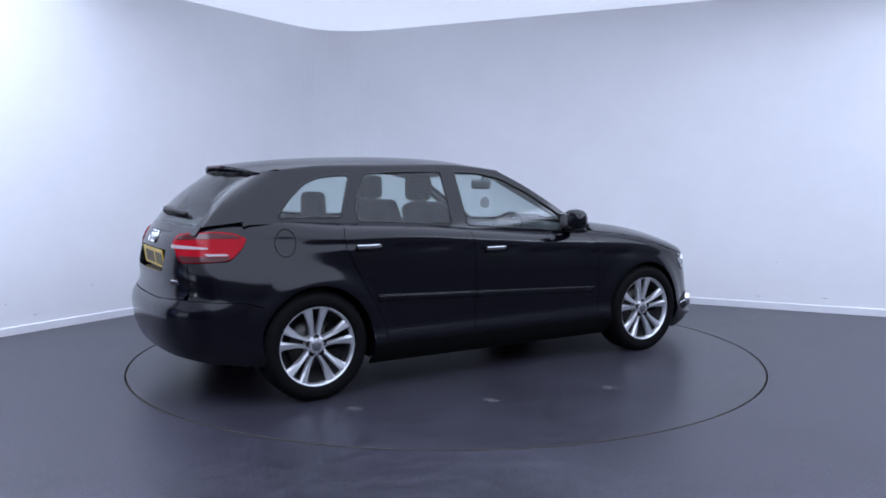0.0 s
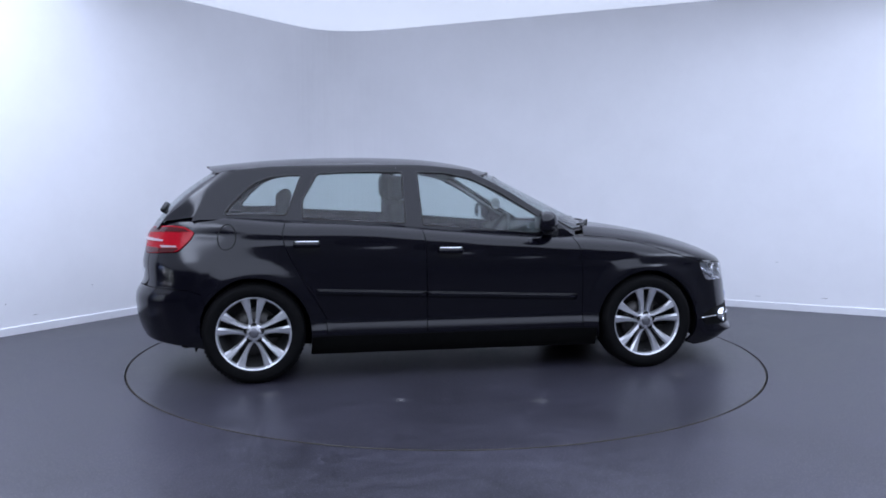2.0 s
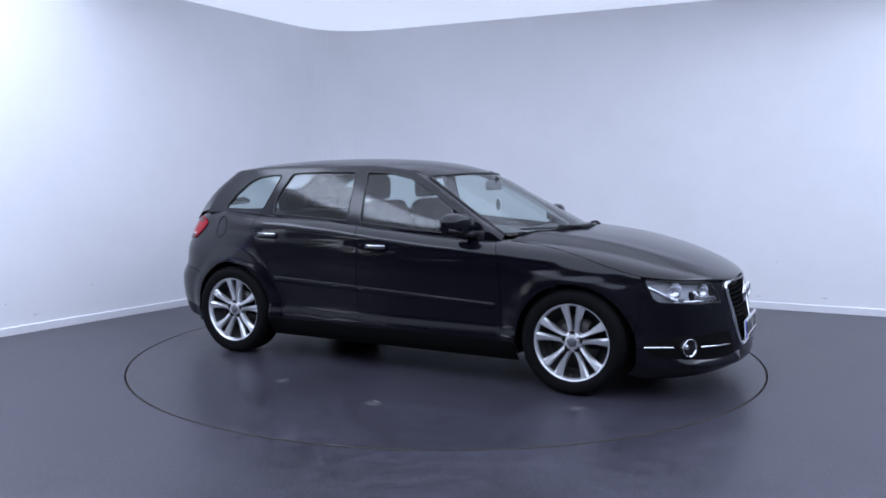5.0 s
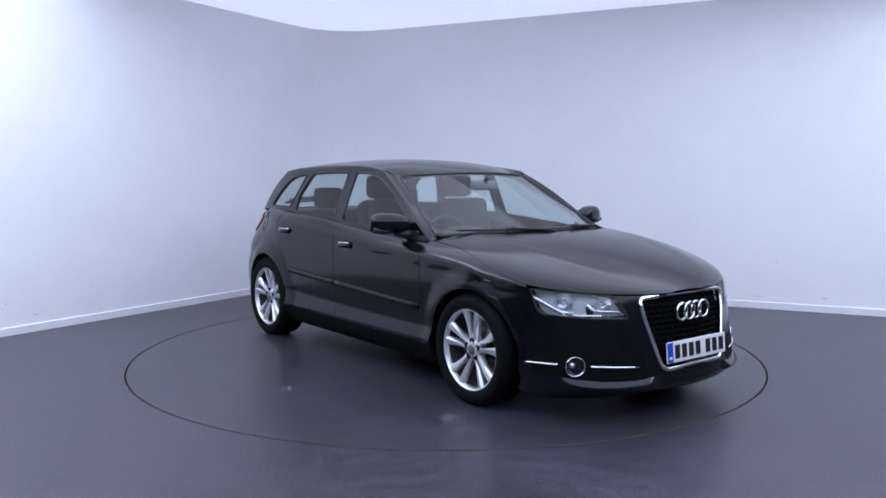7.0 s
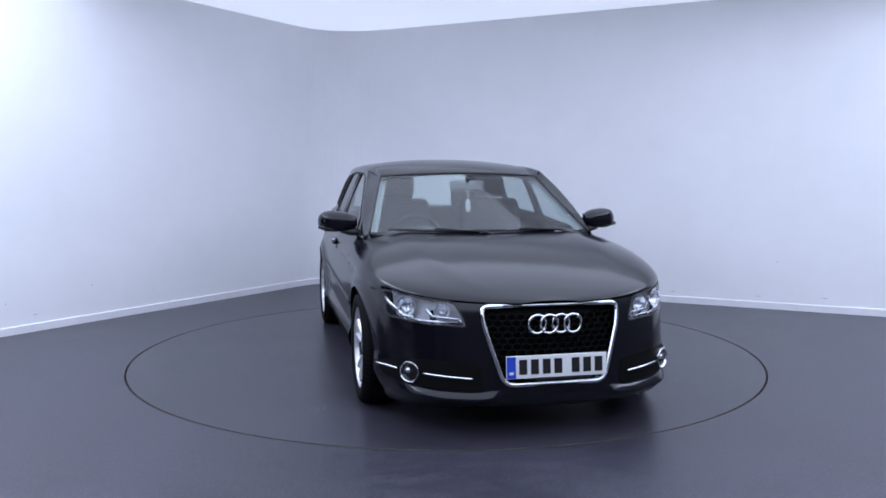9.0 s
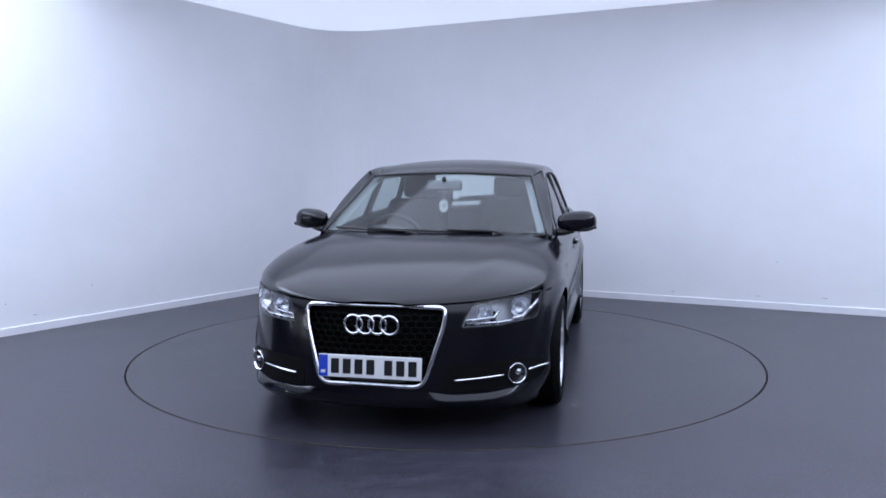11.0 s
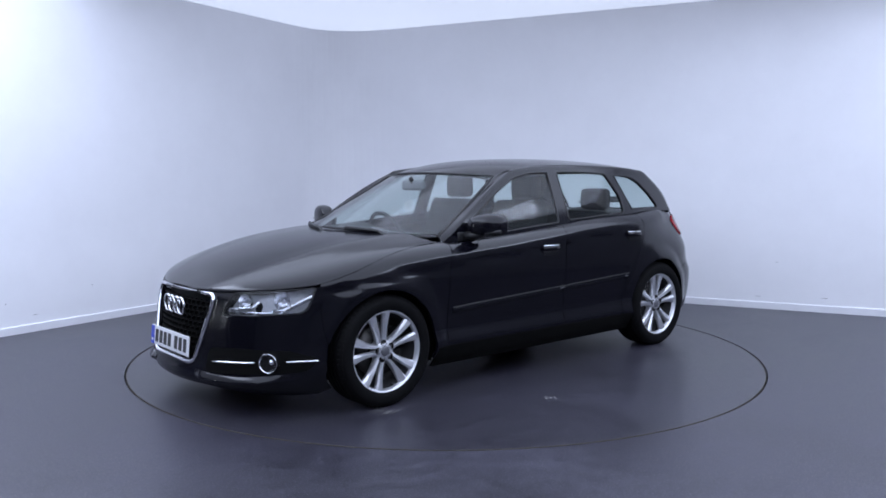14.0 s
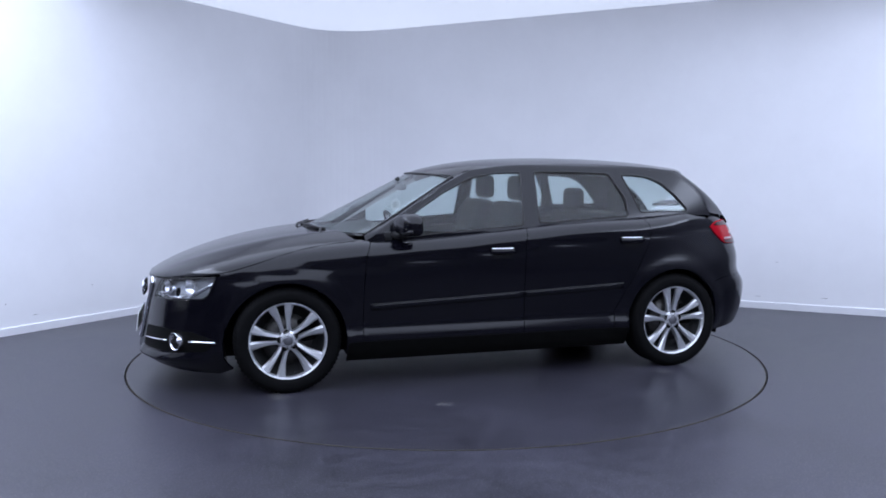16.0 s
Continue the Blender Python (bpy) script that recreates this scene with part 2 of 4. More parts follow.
def patch(f, poly, cell, holes=(), flange=0.012, lift=0.0):
    """The piece of the surface f(a, b) that lies within poly, less the holes, with edges turned inwards.
    Returns the bmesh and the list of its normals."""
    bm = bmesh.new()
    a0, a1 = min(p[0] for p in poly), max(p[0] for p in poly)
    b0, b1 = min(p[1] for p in poly), max(p[1] for p in poly)
    na, nb = max(1, math.ceil((a1 - a0) / cell)), max(1, math.ceil((b1 - b0) / cell))
    grid = [[bm.verts.new((a0 + (a1 - a0) * i / na, b0 + (b1 - b0) * j / nb, 0)) for j in range(nb + 1)] for i in range(na + 1)]
    for i in range(na):
        for j in range(nb):
            bm.faces.new((grid[i][j], grid[i + 1][j], grid[i + 1][j + 1], grid[i][j + 1]))
    for loop in (poly, *holes):
        for k in range(len(loop)):
            (x0, y0), (x1, y1) = loop[k - 1], loop[k]
            if abs(x1 - x0) + abs(y1 - y0) < 1e-6:
                continue
            lx, hx, ly, hy = min(x0, x1) - 1e-4, max(x0, x1) + 1e-4, min(y0, y1) - 1e-4, max(y0, y1) + 1e-4
            near = [fc for fc in bm.faces if max(v.co.x for v in fc.verts) >= lx and min(v.co.x for v in fc.verts) <= hx
                    and max(v.co.y for v in fc.verts) >= ly and min(v.co.y for v in fc.verts) <= hy]
            geom = set(near)
            for fc in near:
                geom.update(fc.edges)
                geom.update(fc.verts)
            bmesh.ops.bisect_plane(bm, geom=list(geom), dist=1e-5, plane_co=(x0, y0, 0), plane_no=(y1 - y0, x0 - x1, 0))
    out = []
    for fc in bm.faces:
        c = fc.calc_center_median()
        if not inside(poly, c.x, c.y) or any(inside(h, c.x, c.y) for h in holes):
            out.append(fc)
    bmesh.ops.delete(bm, geom=out, context="FACES")
    bmesh.ops.remove_doubles(bm, verts=bm.verts[:], dist=4e-4)
    bm.verts.index_update()
    normals, e = {}, 5e-3
    for v in bm.verts:
        a, b = v.co.x, v.co.y
        p = Vector(f(a, b))
        n = (Vector(f(a + e, b)) - Vector(f(a - e, b))).cross(Vector(f(a, b + e)) - Vector(f(a, b - e)))
        n = n.normalized() if n.length > 1e-12 else Vector((0, 0, 1))
        if n.dot(p - Vector((p.x * 0.55, 0, 0.55))) < 0:
            n = -n
        normals[v] = n
        v.co = p + n * lift
    bm.normal_update()
    if bm.faces and sum(fc.normal.dot(normals[fc.verts[0]]) for fc in bm.faces) < 0:
        bmesh.ops.reverse_faces(bm, faces=bm.faces[:])
    if flange:
        rim = [ed for ed in bm.edges if len(ed.link_faces) == 1]
        twin = {}
        for ed in rim:
            for v in ed.verts:
                if v not in twin:
                    n = normals[v]
                    twin[v] = (v.co.copy(), v.co - n * flange, n)
        for ed in rim:
            p, q = (ed.verts[0], ed.verts[1])
            vs = [bm.verts.new(c) for c in (twin[p][0], twin[q][0], twin[q][1], twin[p][1])]
            fc = bm.faces.new(vs)
            fc.normal_update()
            normals.update((v, fc.normal.copy()) for v in vs)
    return bm, [normals[v] for v in bm.verts]


def panel(name, made, material, parent, label=""):
    bm, normals = made
    bm.verts.index_update()
    ob = part(name, bm, material, parent, label, True)
    ob.data.normals_split_custom_set_from_vertices([tuple(n) for n in normals])
    return ob


# ---- the room ----
CORNER = Vector((-1.348, 4.004))
LEFT = Vector((-0.5286, -0.8489))
RIGHT = Vector((0.9002, -0.4355))
HEIGHT = 2.985


def wall_line():
    """The plan of the white wall: a long left run, a rounded corner, a long right run."""
    a, b = CORNER + LEFT * 0.68, CORNER + RIGHT * 0.85
    bend = [a * (1 - t) ** 2 + CORNER * (2 * t * (1 - t)) + b * t * t for t in [k / 16 for k in range(17)]]
    return [CORNER + LEFT * 5.6] + bend + [CORNER + RIGHT * 7.4]


def run(name, line, outward, z0, z1, depth, material, bevel=0.0):
    """A wall or trim of that depth along a plan line."""
    bm = bmesh.new()
    n = len(line)
    cols = []
    for i, p in enumerate(line):
        d = (line[min(i + 1, n - 1)] - line[max(i - 1, 0)]).normalized()
        o = Vector((d.y, -d.x)) * (-outward)
        q = p + o * depth
        prof = [(p, z0), (q, z0), (q, z1), (p + o * bevel, z1), (p, z1 - bevel)] if bevel else [(p, z0), (q, z0), (q, z1), (p, z1)]
        cols.append([bm.verts.new((w.x, w.y, z)) for w, z in prof])
    m = len(cols[0])
    for i in range(n - 1):
        for k in range(m):
            bm.faces.new((cols[i][k], cols[i][(k + 1) % m], cols[i + 1][(k + 1) % m], cols[i + 1][k]))
    bm.faces.new(cols[0])
    bm.faces.new(cols[-1][::-1])
    bmesh.ops.recalc_face_normals(bm, faces=bm.faces[:])
    ob = part(name, bm, material, None, smooth=False)
    return ob


line = wall_line()
tagged(run("wall_north", line, 1, 0, HEIGHT, 0.12, WALL), "white painted studio wall with a rounded corner", "wall", kind="structure")
inner = []
for i, p in enumerate(line):
    d = (line[min(i + 1, len(line) - 1)] - line[max(i - 1, 0)]).normalized()
    inner.append(p + Vector((d.y, -d.x)) * 0.014)
tagged(run("baseboard", inner, 1, 0.0, 0.068, 0.0135, BASE, bevel=0.006), "white glossy skirting board along the wall", "baseboard", kind="structure")
END_L, END_R = line[0], line[-1]
BACK = -8.2
tagged(run("wall_east", [END_R, Vector((END_R.x, BACK))], 1, 0, HEIGHT, 0.12, GREY_WALL), "plain grey studio wall", "wall", kind="structure")
tagged(run("wall_south", [Vector((END_R.x, BACK)), Vector((-3.9, BACK))], 1, 0, HEIGHT, 0.12, GREY_WALL), "plain grey studio wall", "wall", kind="structure")
tagged(run("wall_west", [Vector((-3.9, BACK)), Vector((-3.9, -6.1))], 1, 0, HEIGHT, 0.12, GREY_WALL), "plain grey studio wall beside a dark opening", "wall", kind="structure")
tagged(run("wall_annex", [Vector((-3.9, -6.1)), Vector((-9.0, -6.1)), Vector((-9.0, END_L.y)), END_L], 1, 0, HEIGHT, 0.12, DARK),
       "dark wall of the unlit bay beside the studio", "wall", kind="structure")


MARK = surface("grey_scuff_mark", (0.42, 0.41, 0.42), 0.8, vary=0.3, scale=60)
wall = bpy.data.objects["wall_north"]
for side, run_out, z, wide, high in ((LEFT, 3.37, 0.327, 0.012, 0.014), (LEFT, 2.555, 0.079, 0.02, 0.01), (LEFT, 4.148, 0.257, 0.014, 0.009), (LEFT, 3.9, 0.14, 0.05, 0.006),
                                     (RIGHT, 5.04, 0.457, 0.03, 0.005), (RIGHT, 4.07, 0.11, 0.06, 0.006), (RIGHT, 4.88, 0.118, 0.07, 0.005), (RIGHT, 5.47, 0.135, 0.08, 0.006)):
    p = CORNER + side * run_out
    inward = Vector((side.y, -side.x))
    inward = inward if inward.dot(-p) > 0 else -inward
    bm = bmesh.new()
    rnd = random.Random(int(run_out * 100))
    ringv = []
    for k in range(10):
        a = 2 * math.pi * k / 10
        r = rnd.uniform(0.6, 1.1)
        q = p + inward * 0.0015 + side * (wide * r * math.cos(a) * 0.5)
        ringv.append(bm.verts.new((q.x, q.y, z + high * r * math.sin(a) * 0.5)))
    bm.faces.new(ringv)
    part("wall_mark", bm, MARK, wall, "small grey scuff on the wall")


def tube_lamp(x, y, z, length, upright, color, strength):
    """A fluorescent tube on its batten, upright or level."""
    ob = thing("tube_lamp", "lit fluorescent tube lamp on the dark bay wall", "lamp", "tube lamps in the bay")
    ob.matrix_world = pose(x, y, z, 90 if upright else 0, 0, 0)
    bm = lathe([(0.0005, -length / 2), (0.019, -length / 2), (0.019, length / 2), (0.0005, length / 2)], 12)
    part("tube", bm, glow("tube_glow", color, strength), ob, "glowing tube", True)
    part("batten", box(0.06, length + 0.08, 0.05, 0.008, 1, Matrix.Translation((-0.05, 0, 0))), BASE, ob, "white lamp batten")


tube_lamp(-8.84, -3.2, 1.5, 1.5, True, (0.80, 0.88, 1.0), 60)
tube_lamp(-8.84, -1.9, 1.7, 1.2, False, (0.30, 0.42, 1.0), 45)
tube_lamp(-8.84, -4.9, 1.5, 1.5, True, (0.80, 0.88, 1.0), 60)

R_TABLE = 2.227


def floor_sheet(size, hole, z, steps=160):
    bm = bmesh.new()
    a = [bm.verts.new((hole * math.cos(2 * math.pi * k / steps), hole * math.sin(2 * math.pi * k / steps), z)) for k in range(steps)]
    b = []
    for k in range(steps):
        c, s = math.cos(2 * math.pi * k / steps), math.sin(2 * math.pi * k / steps)
        f = size / max(abs(c), abs(s))
        b.append(bm.verts.new((c * f, s * f, z)))
    low = [bm.verts.new((v.co.x, v.co.y, z - 0.04)) for v in a]
    for k in range(steps):
        j = (k + 1) % steps
        bm.faces.new((a[k], b[k], b[j], a[j]))
        bm.faces.new((a[j], low[j], low[k], a[k]))
    return bm


tagged(part("floor", floor_sheet(14, R_TABLE + 0.006, 0.0), FLOOR, None), "dark grey glossy resin floor", "floor", kind="structure")
bm = bmesh.new()
bmesh.ops.create_circle(bm, cap_ends=True, radius=R_TABLE + 0.2, segments=96, matrix=Matrix.Translation((0, 0, -0.041)))
tagged(part("turntable_pit", bm, SLOT, None), "dark pit under the turntable", "floor", kind="structure")
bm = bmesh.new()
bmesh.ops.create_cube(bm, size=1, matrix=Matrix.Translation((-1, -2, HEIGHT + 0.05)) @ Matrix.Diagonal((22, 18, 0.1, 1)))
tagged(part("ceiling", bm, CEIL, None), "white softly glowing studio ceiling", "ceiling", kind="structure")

turntable = thing("turntable", "flush round grey turntable set in the floor", "turntable")
part("deck", lathe([(0.0001, 0.0), (1.2, 0.0), (R_TABLE - 0.0105, 0.0), (R_TABLE - 0.009, -0.0015), (R_TABLE - 0.009, -0.038), (0.0001, -0.038)], 160, "z"),
     TABLE, turntable, "scuffed dark grey round deck")
part("edge_strip", lathe([(R_TABLE - 0.0085, 0.0008), (R_TABLE - 0.0055, 0.0008), (R_TABLE - 0.0055, -0.02), (R_TABLE - 0.0085, -0.02), (R_TABLE - 0.0085, 0.0008)], 160, "z"),
     BRASS, turntable, "thin dull brass edge strip")


def scuff(x, y, turn, length, width, count, seed):
    """Thin pale drag marks side by side."""
    rnd = random.Random(seed)
    bm = bmesh.new()
    for k in range(count):
        dy = (k - count / 2) * width + rnd.uniform(-0.3, 0.3) * width
        a, b = rnd.uniform(-0.5, -0.2) * length, rnd.uniform(0.2, 0.5) * length
        w = width * rnd.uniform(0.12, 0.3)
        pts = [(a, dy), ((a + b) / 2, dy - w), (b, dy), ((a + b) / 2, dy + w)]
        bm.faces.new([bm.verts.new((p[0], p[1], 0.0012)) for p in pts])
    bm.transform(Matrix.Translation((x, y, 0)) @ Matrix.Rotation(radians(turn), 4, "Z"))
    return bm


for k, (x, y, t, l, w, c) in enumerate(((1.28, 0.98, 20, 0.22, 0.022, 7), (1.35, -1.02, -10, 0.16, 0.02, 5), (-1.25, -1.05, 8, 0.2, 0.02, 5), (-0.5, -1.3, 30, 0.12, 0.02, 4),
                                         (0.3, -1.45, -25, 0.15, 0.02, 4), (-1.2, 1.05, 15, 0.2, 0.02, 5), (0.4, 1.4, 50, 0.14, 0.02, 4))):
    part("scuff", scuff(x, y, t, l, w, c, k), DUST, turntable, "pale drag marks on the deck")

# ---- the car: its surfaces ----
# x forwards from the middle of the wheelbase, y to its left, z up from the ground
AXLE, HUB_Z, TYRE_R = 1.289, 0.312, 0.317
car = thing("car", "black five-door hatchback parked on the turntable", "car")

REAR_PLAN = [(-2.13, 0), (-2.121, 0.25), (-2.093, 0.48), (-2.025, 0.65), (-1.897, 0.772), (-1.695, 0.837), (-1.45, 0.858), (-1.1, 0.866), (-0.6, 0.868)]
FRONT_PLAN = [(0, 0.869), (0.6, 0.869), (1.0, 0.866), (1.3, 0.858), (1.5, 0.844), (1.7, 0.797), (1.85, 0.715), (1.98, 0.568), (2.055, 0.415), (2.095, 0.28), (2.122, 0.15), (2.13, 0)]
PLAN = REAR_PLAN + FRONT_PLAN
gaps = np.concatenate([[0], np.cumsum([math.hypot(PLAN[i + 1][0] - PLAN[i][0], PLAN[i + 1][1] - PLAN[i][1]) for i in range(len(PLAN) - 1)])])
run_x = smooth_curve([(float(g), p[0]) for g, p in zip(gaps, PLAN)], 0)
run_y = smooth_curve([(float(g), p[1]) for g, p in zip(gaps, PLAN)], 0)
fine = np.linspace(0, float(gaps[-1]), 6000)
PX, PY = np.array([run_x(g) for g in fine]), np.array([run_y(g) for g in fine])


def eased(v, odd, width=110):
    """Softens the half plan, mirrored over the middle line at both ends."""
    n = width * 3
    head, foot = v[1:n + 1][::-1], v[-n - 1:-1][::-1]
    k = np.exp(-0.5 * (np.arange(-n, n + 1) / width) ** 2)
    return np.convolve(np.concatenate([-head if odd else head, v, -foot if odd else foot]), k / k.sum(), "valid")


PX, PY = eased(PX, False), eased(PY, True)
arc = np.concatenate([[0], np.cumsum(np.hypot(np.diff(PX), np.diff(PY)))])
arc -= np.interp(0, PX, arc)
S_REAR, S_FRONT = float(arc[0]), float(arc[-1])


def s_at(x):
    """The run along the plan at which x is reached."""
    return float(np.interp(x, PX, arc))


crease = smooth_curve([(-2.2, 0.965), (-1.56, 0.955), (-1.12, 0.924), (-0.43, 0.886), (-0.07, 0.853), (0.29, 0.823), (0.62, 0.803), (0.81, 0.790), (1.12, 0.768), (1.4, 0.735), (1.72, 0.704), (1.9, 0.688), (2.06, 0.666), (2.2, 0.652)])
belt = smooth_curve([(-2.2, 0.988), (-1.8, 1.02), (-1.5, 1.03), (-1.1, 1.013), (-0.77, 0.996), (-0.26, 0.968), (0.11, 0.936), (0.48, 0.906), (0.79, 0.886), (0.95, 0.88)])
hood = smooth_curve([(0.6, 0.975), (0.95, 0.958), (1.15, 0.940), (1.4, 0.906), (1.6, 0.864), (1.8, 0.808), (1.95, 0.752), (2.04, 0.710), (2.10, 0.676), (2.14, 0.655)])
nose_shift = smooth_curve([(0.10, -0.10), (0.14, 0.0), (0.18, 0.055), (0.24, 0.055), (0.30, 0.048), (0.42, 0.032), (0.55, 0.012), (0.66, -0.016), (0.72, -0.045), (0.9, -0.17)], 0.02)
tail_shift = smooth_curve([(0.14, 0.218), (0.2, 0.148), (0.27, 0.093), (0.36, 0.056), (0.45, 0.041), (0.53, 0.041), (0.565, 0.054), (0.60, 0.081), (0.75, 0.090), (0.85, 0.109), (0.93, 0.135), (1.02, 0.205), (1.2, 0.418)], 0.012)
tuck = smooth_curve([(0.10, 0.10), (0.17, 0.05), (0.20, 0.03), (0.25, 0.012), (0.285, 0.003), (0.32, 0.004), (0.342, 0.011), (0.368, 0.020), (0.395, 0.022), (0.45, 0.017), (0.55, 0.009), (0.65, 0.001), (0.75, 0.001), (1.1, 0.012)], 0.007)

waist = smooth_curve([(-2.1, -0.165), (-1.7, -0.088), (-1.4, -0.04), (-0.9, -0.012), (-0.3, 0.0), (0.3, -0.004), (0.8, -0.03), (1.1, -0.06)])


def cabin(x, z):
    """The flank of the cabin (right side): windows and pillars."""
    h = max(0.0, (z - 0.93) / 0.38)
    return (x, -(0.797 + waist(x) - 0.148 * h ** 1.2 + 0.01 * max(0, 0.93 - z)), z)


def power(x):
    """How square the car's upper section is: squarer by the cabin, rounder towards the nose."""
    return 2.6 - 0.5 * step(1.2, 1.9, x)


def crown(x):
    return max(0.012, hood(x) - crease(x)) if x > 0.8 else 0.17


def lower(s, z, flare=0.024):
    """The car's skin below the windows; s runs along the plan from the tail to the nose (right side), past either end onto the left side."""
    side = -1.0
    if s > S_FRONT:
        s, side = 2 * S_FRONT - s, 1.0
    if s < S_REAR:
        s, side = 2 * S_REAR - s, 1.0
    x, y = float(np.interp(s, arc, PX)), float(np.interp(s, arc, PY))
    y_plan = y
    ends = step(1.3, 1.95, x) + step(-1.3, -1.95, x)
    zc = crease(x)
    y -= tuck(z) * (1 - ends) if y > 0.3 else 0
    r = math.hypot(abs(x) - AXLE, z - HUB_Z)
    if y > 0.5:
        y += flare * (1 - step(0.35, 0.485, r)) * step(0.16, 0.3, z)
        y -= 0.005 * math.exp(-((z - zc + 0.035) / 0.019) ** 2) * (1 - 0.6 * ends)
    y *= 1 - 0.14 * step(-1.0, -1.75, x) * step(0.64, 1.0, z)
    if z > zc:
        q = min(0.999, (z - zc) / crown(x))
        y *= (1 - q ** power(x)) ** (1 / power(x))
    if x < -0.6 and y > 0.3:
        # towards the tail the shoulder draws in to meet the foot of the side windows
        b = belt(x)
        q = max(0.0, b - zc) / 0.17
        over = y_plan * (1 - 0.14 * step(-1.0, -1.75, x)) * (1 - q ** 2.6) ** (1 / 2.6) - abs(cabin(x + tail_shift(b) * step(-1.3, -1.95, x), b)[1]) - 0.008
        y -= max(0.0, over) * step(-0.6, -1.2, x) * min(1.3, max(0.0, (z - b + 0.16) / 0.16)) ** 1.7
    x += nose_shift(z) * step(1.3, 1.95, x) + tail_shift(z) * step(-1.3, -1.95, x)
    return (x, side * y, z)


edge_x, edge_y = [], []
for k in range(200):
    s = s_at(0.5) + (S_FRONT - s_at(0.5)) * k / 199
    x0 = float(np.interp(s, arc, PX))
    p = lower(s, crease(x0) - 1e-4, 0.0)
    edge_x.append(p[0])
    edge_y.append(abs(p[1]))


def bonnet_skin(x, w):
    """The bonnet; w goes from -1 at its right rim to 1 at its left."""
    v = math.sin(max(-1, min(1, w)) * math.pi / 2)
    y = float(np.interp(x, edge_x, edge_y))
    z = crease(x) + crown(x) * max(0.0, 1 - abs(v) ** power(x)) ** (1 / power(x))
    bulge = 0.006 * math.exp(-((abs(v) - 0.62) / 0.10) ** 2) * step(2.05, 1.6, x)
    return (x, v * y, z + bulge)


roof_z = smooth_curve([(-1.75, 1.335), (-1.58, 1.357), (-1.4, 1.378), (-1.1, 1.402), (-0.75, 1.415), (-0.4, 1.414), (-0.1, 1.398), (0.15, 1.362), (0.34, 1.313), (0.5, 1.24)], 0.02)
glass_top = smooth_curve([(-1.7, 1.29), (-1.35, 1.318), (-1.0, 1.334), (-0.6, 1.342), (-0.25, 1.340), (0.0, 1.328), (0.2, 1.298), (0.4, 1.23), (0.6, 1.12), (0.9, 0.93)])


def screen(y, h):
    """The windscreen; h from 0 at its foot to 1 at its head."""
    z = 0.925 + 0.383 * h
    half = 0.72 - 0.165 * h
    bow = 0.30 - 0.15 * h
    x = 1.125 - 0.773 * h - 0.004 * math.sin(math.pi * h) - bow * (y / half) ** 2
    return (x, y, z - 0.02 * h * (y / half) ** 2)


def hatch(y, h):
    """The rear window and the hatch round it."""
    z = 0.985 + 0.345 * h
    x = -1.966 + 0.393 * h - 0.048 * math.sin(math.pi * h) + (0.10 + 0.005 * h) * (y / 0.6) ** 2
    return (x, y, z - 0.015 * (y / 0.6) ** 2)


def roof(x, v):
    half = 0.575 - 0.03 * step(-1.0, -1.6, x) - 0.015 * step(-0.2, 0.4, x)
    front = 0.12 * v * v * step(-0.2, 0.33, x)
    back = 0.10 * v * v * step(-1.2, -1.6, x)
    return (x - front + back, v * half, roof_z(x) - 0.045 * abs(v) ** 2.2)


def blend(e0, t0, e1, t1, full=lambda k: 1.0):
    """A strip between two edges e0(k), e1(k) that leaves each along its tangent; full(k): how far it swells."""
    def f(k, u):
        a, b = Vector(e0(k)), Vector(e1(k))
        d = (b - a).length * full(k)
        ta, tb = Vector(t0(k)).normalized() * d, Vector(t1(k)).normalized() * d
        return tuple((2 * u ** 3 - 3 * u * u + 1) * a + (u ** 3 - 2 * u * u + u) * ta + (3 * u * u - 2 * u ** 3) * b + (u ** 3 - u * u) * tb)
    return f


def mirrored(f):
    def g(a, b):
        p = f(a, b)
        return (p[0], -p[1], p[2])
    return g


SIDES = ((lambda f: f), mirrored)


def ring(cx, cz, r, a0, a1, steps):
    return [(cx + r * math.cos(radians(a0 + (a1 - a0) * k / steps)), cz + r * math.sin(radians(a0 + (a1 - a0) * k / steps))) for k in range(steps + 1)]


def along(f, x0, x1, n, dz=0.0):
    return [(x0 + (x1 - x0) * k / n, f(x0 + (x1 - x0) * k / n) + dz) for k in range(n + 1)]


G = 0.0022
A_CUT = [(0.777, 0.888), (0.815, 0.81), (0.832, 0.62), (0.838, 0.45), (0.838, 0.29)]
B_CUT = [(-0.236, 0.972), (-0.214, 0.88), (-0.204, 0.65), (-0.203, 0.29)]
C_CUT = [(-1.085, 1.010), (-1.108, 0.935), (-1.098, 0.875), (-1.062, 0.79), (-0.979, 0.63), (-0.90, 0.505), (-0.845, 0.40), (-0.835, 0.29)]
bonnet_cut = smooth_curve([(0.8, 0.895), (0.9, 0.89), (1.2, 0.850), (1.5, 0.765), (1.68, 0.716), (1.75, 0.702)])
ARCH_F, ARCH_R = 0.350, 0.355


def shift(points, d):
    return [(x + d, z) for x, z in points]


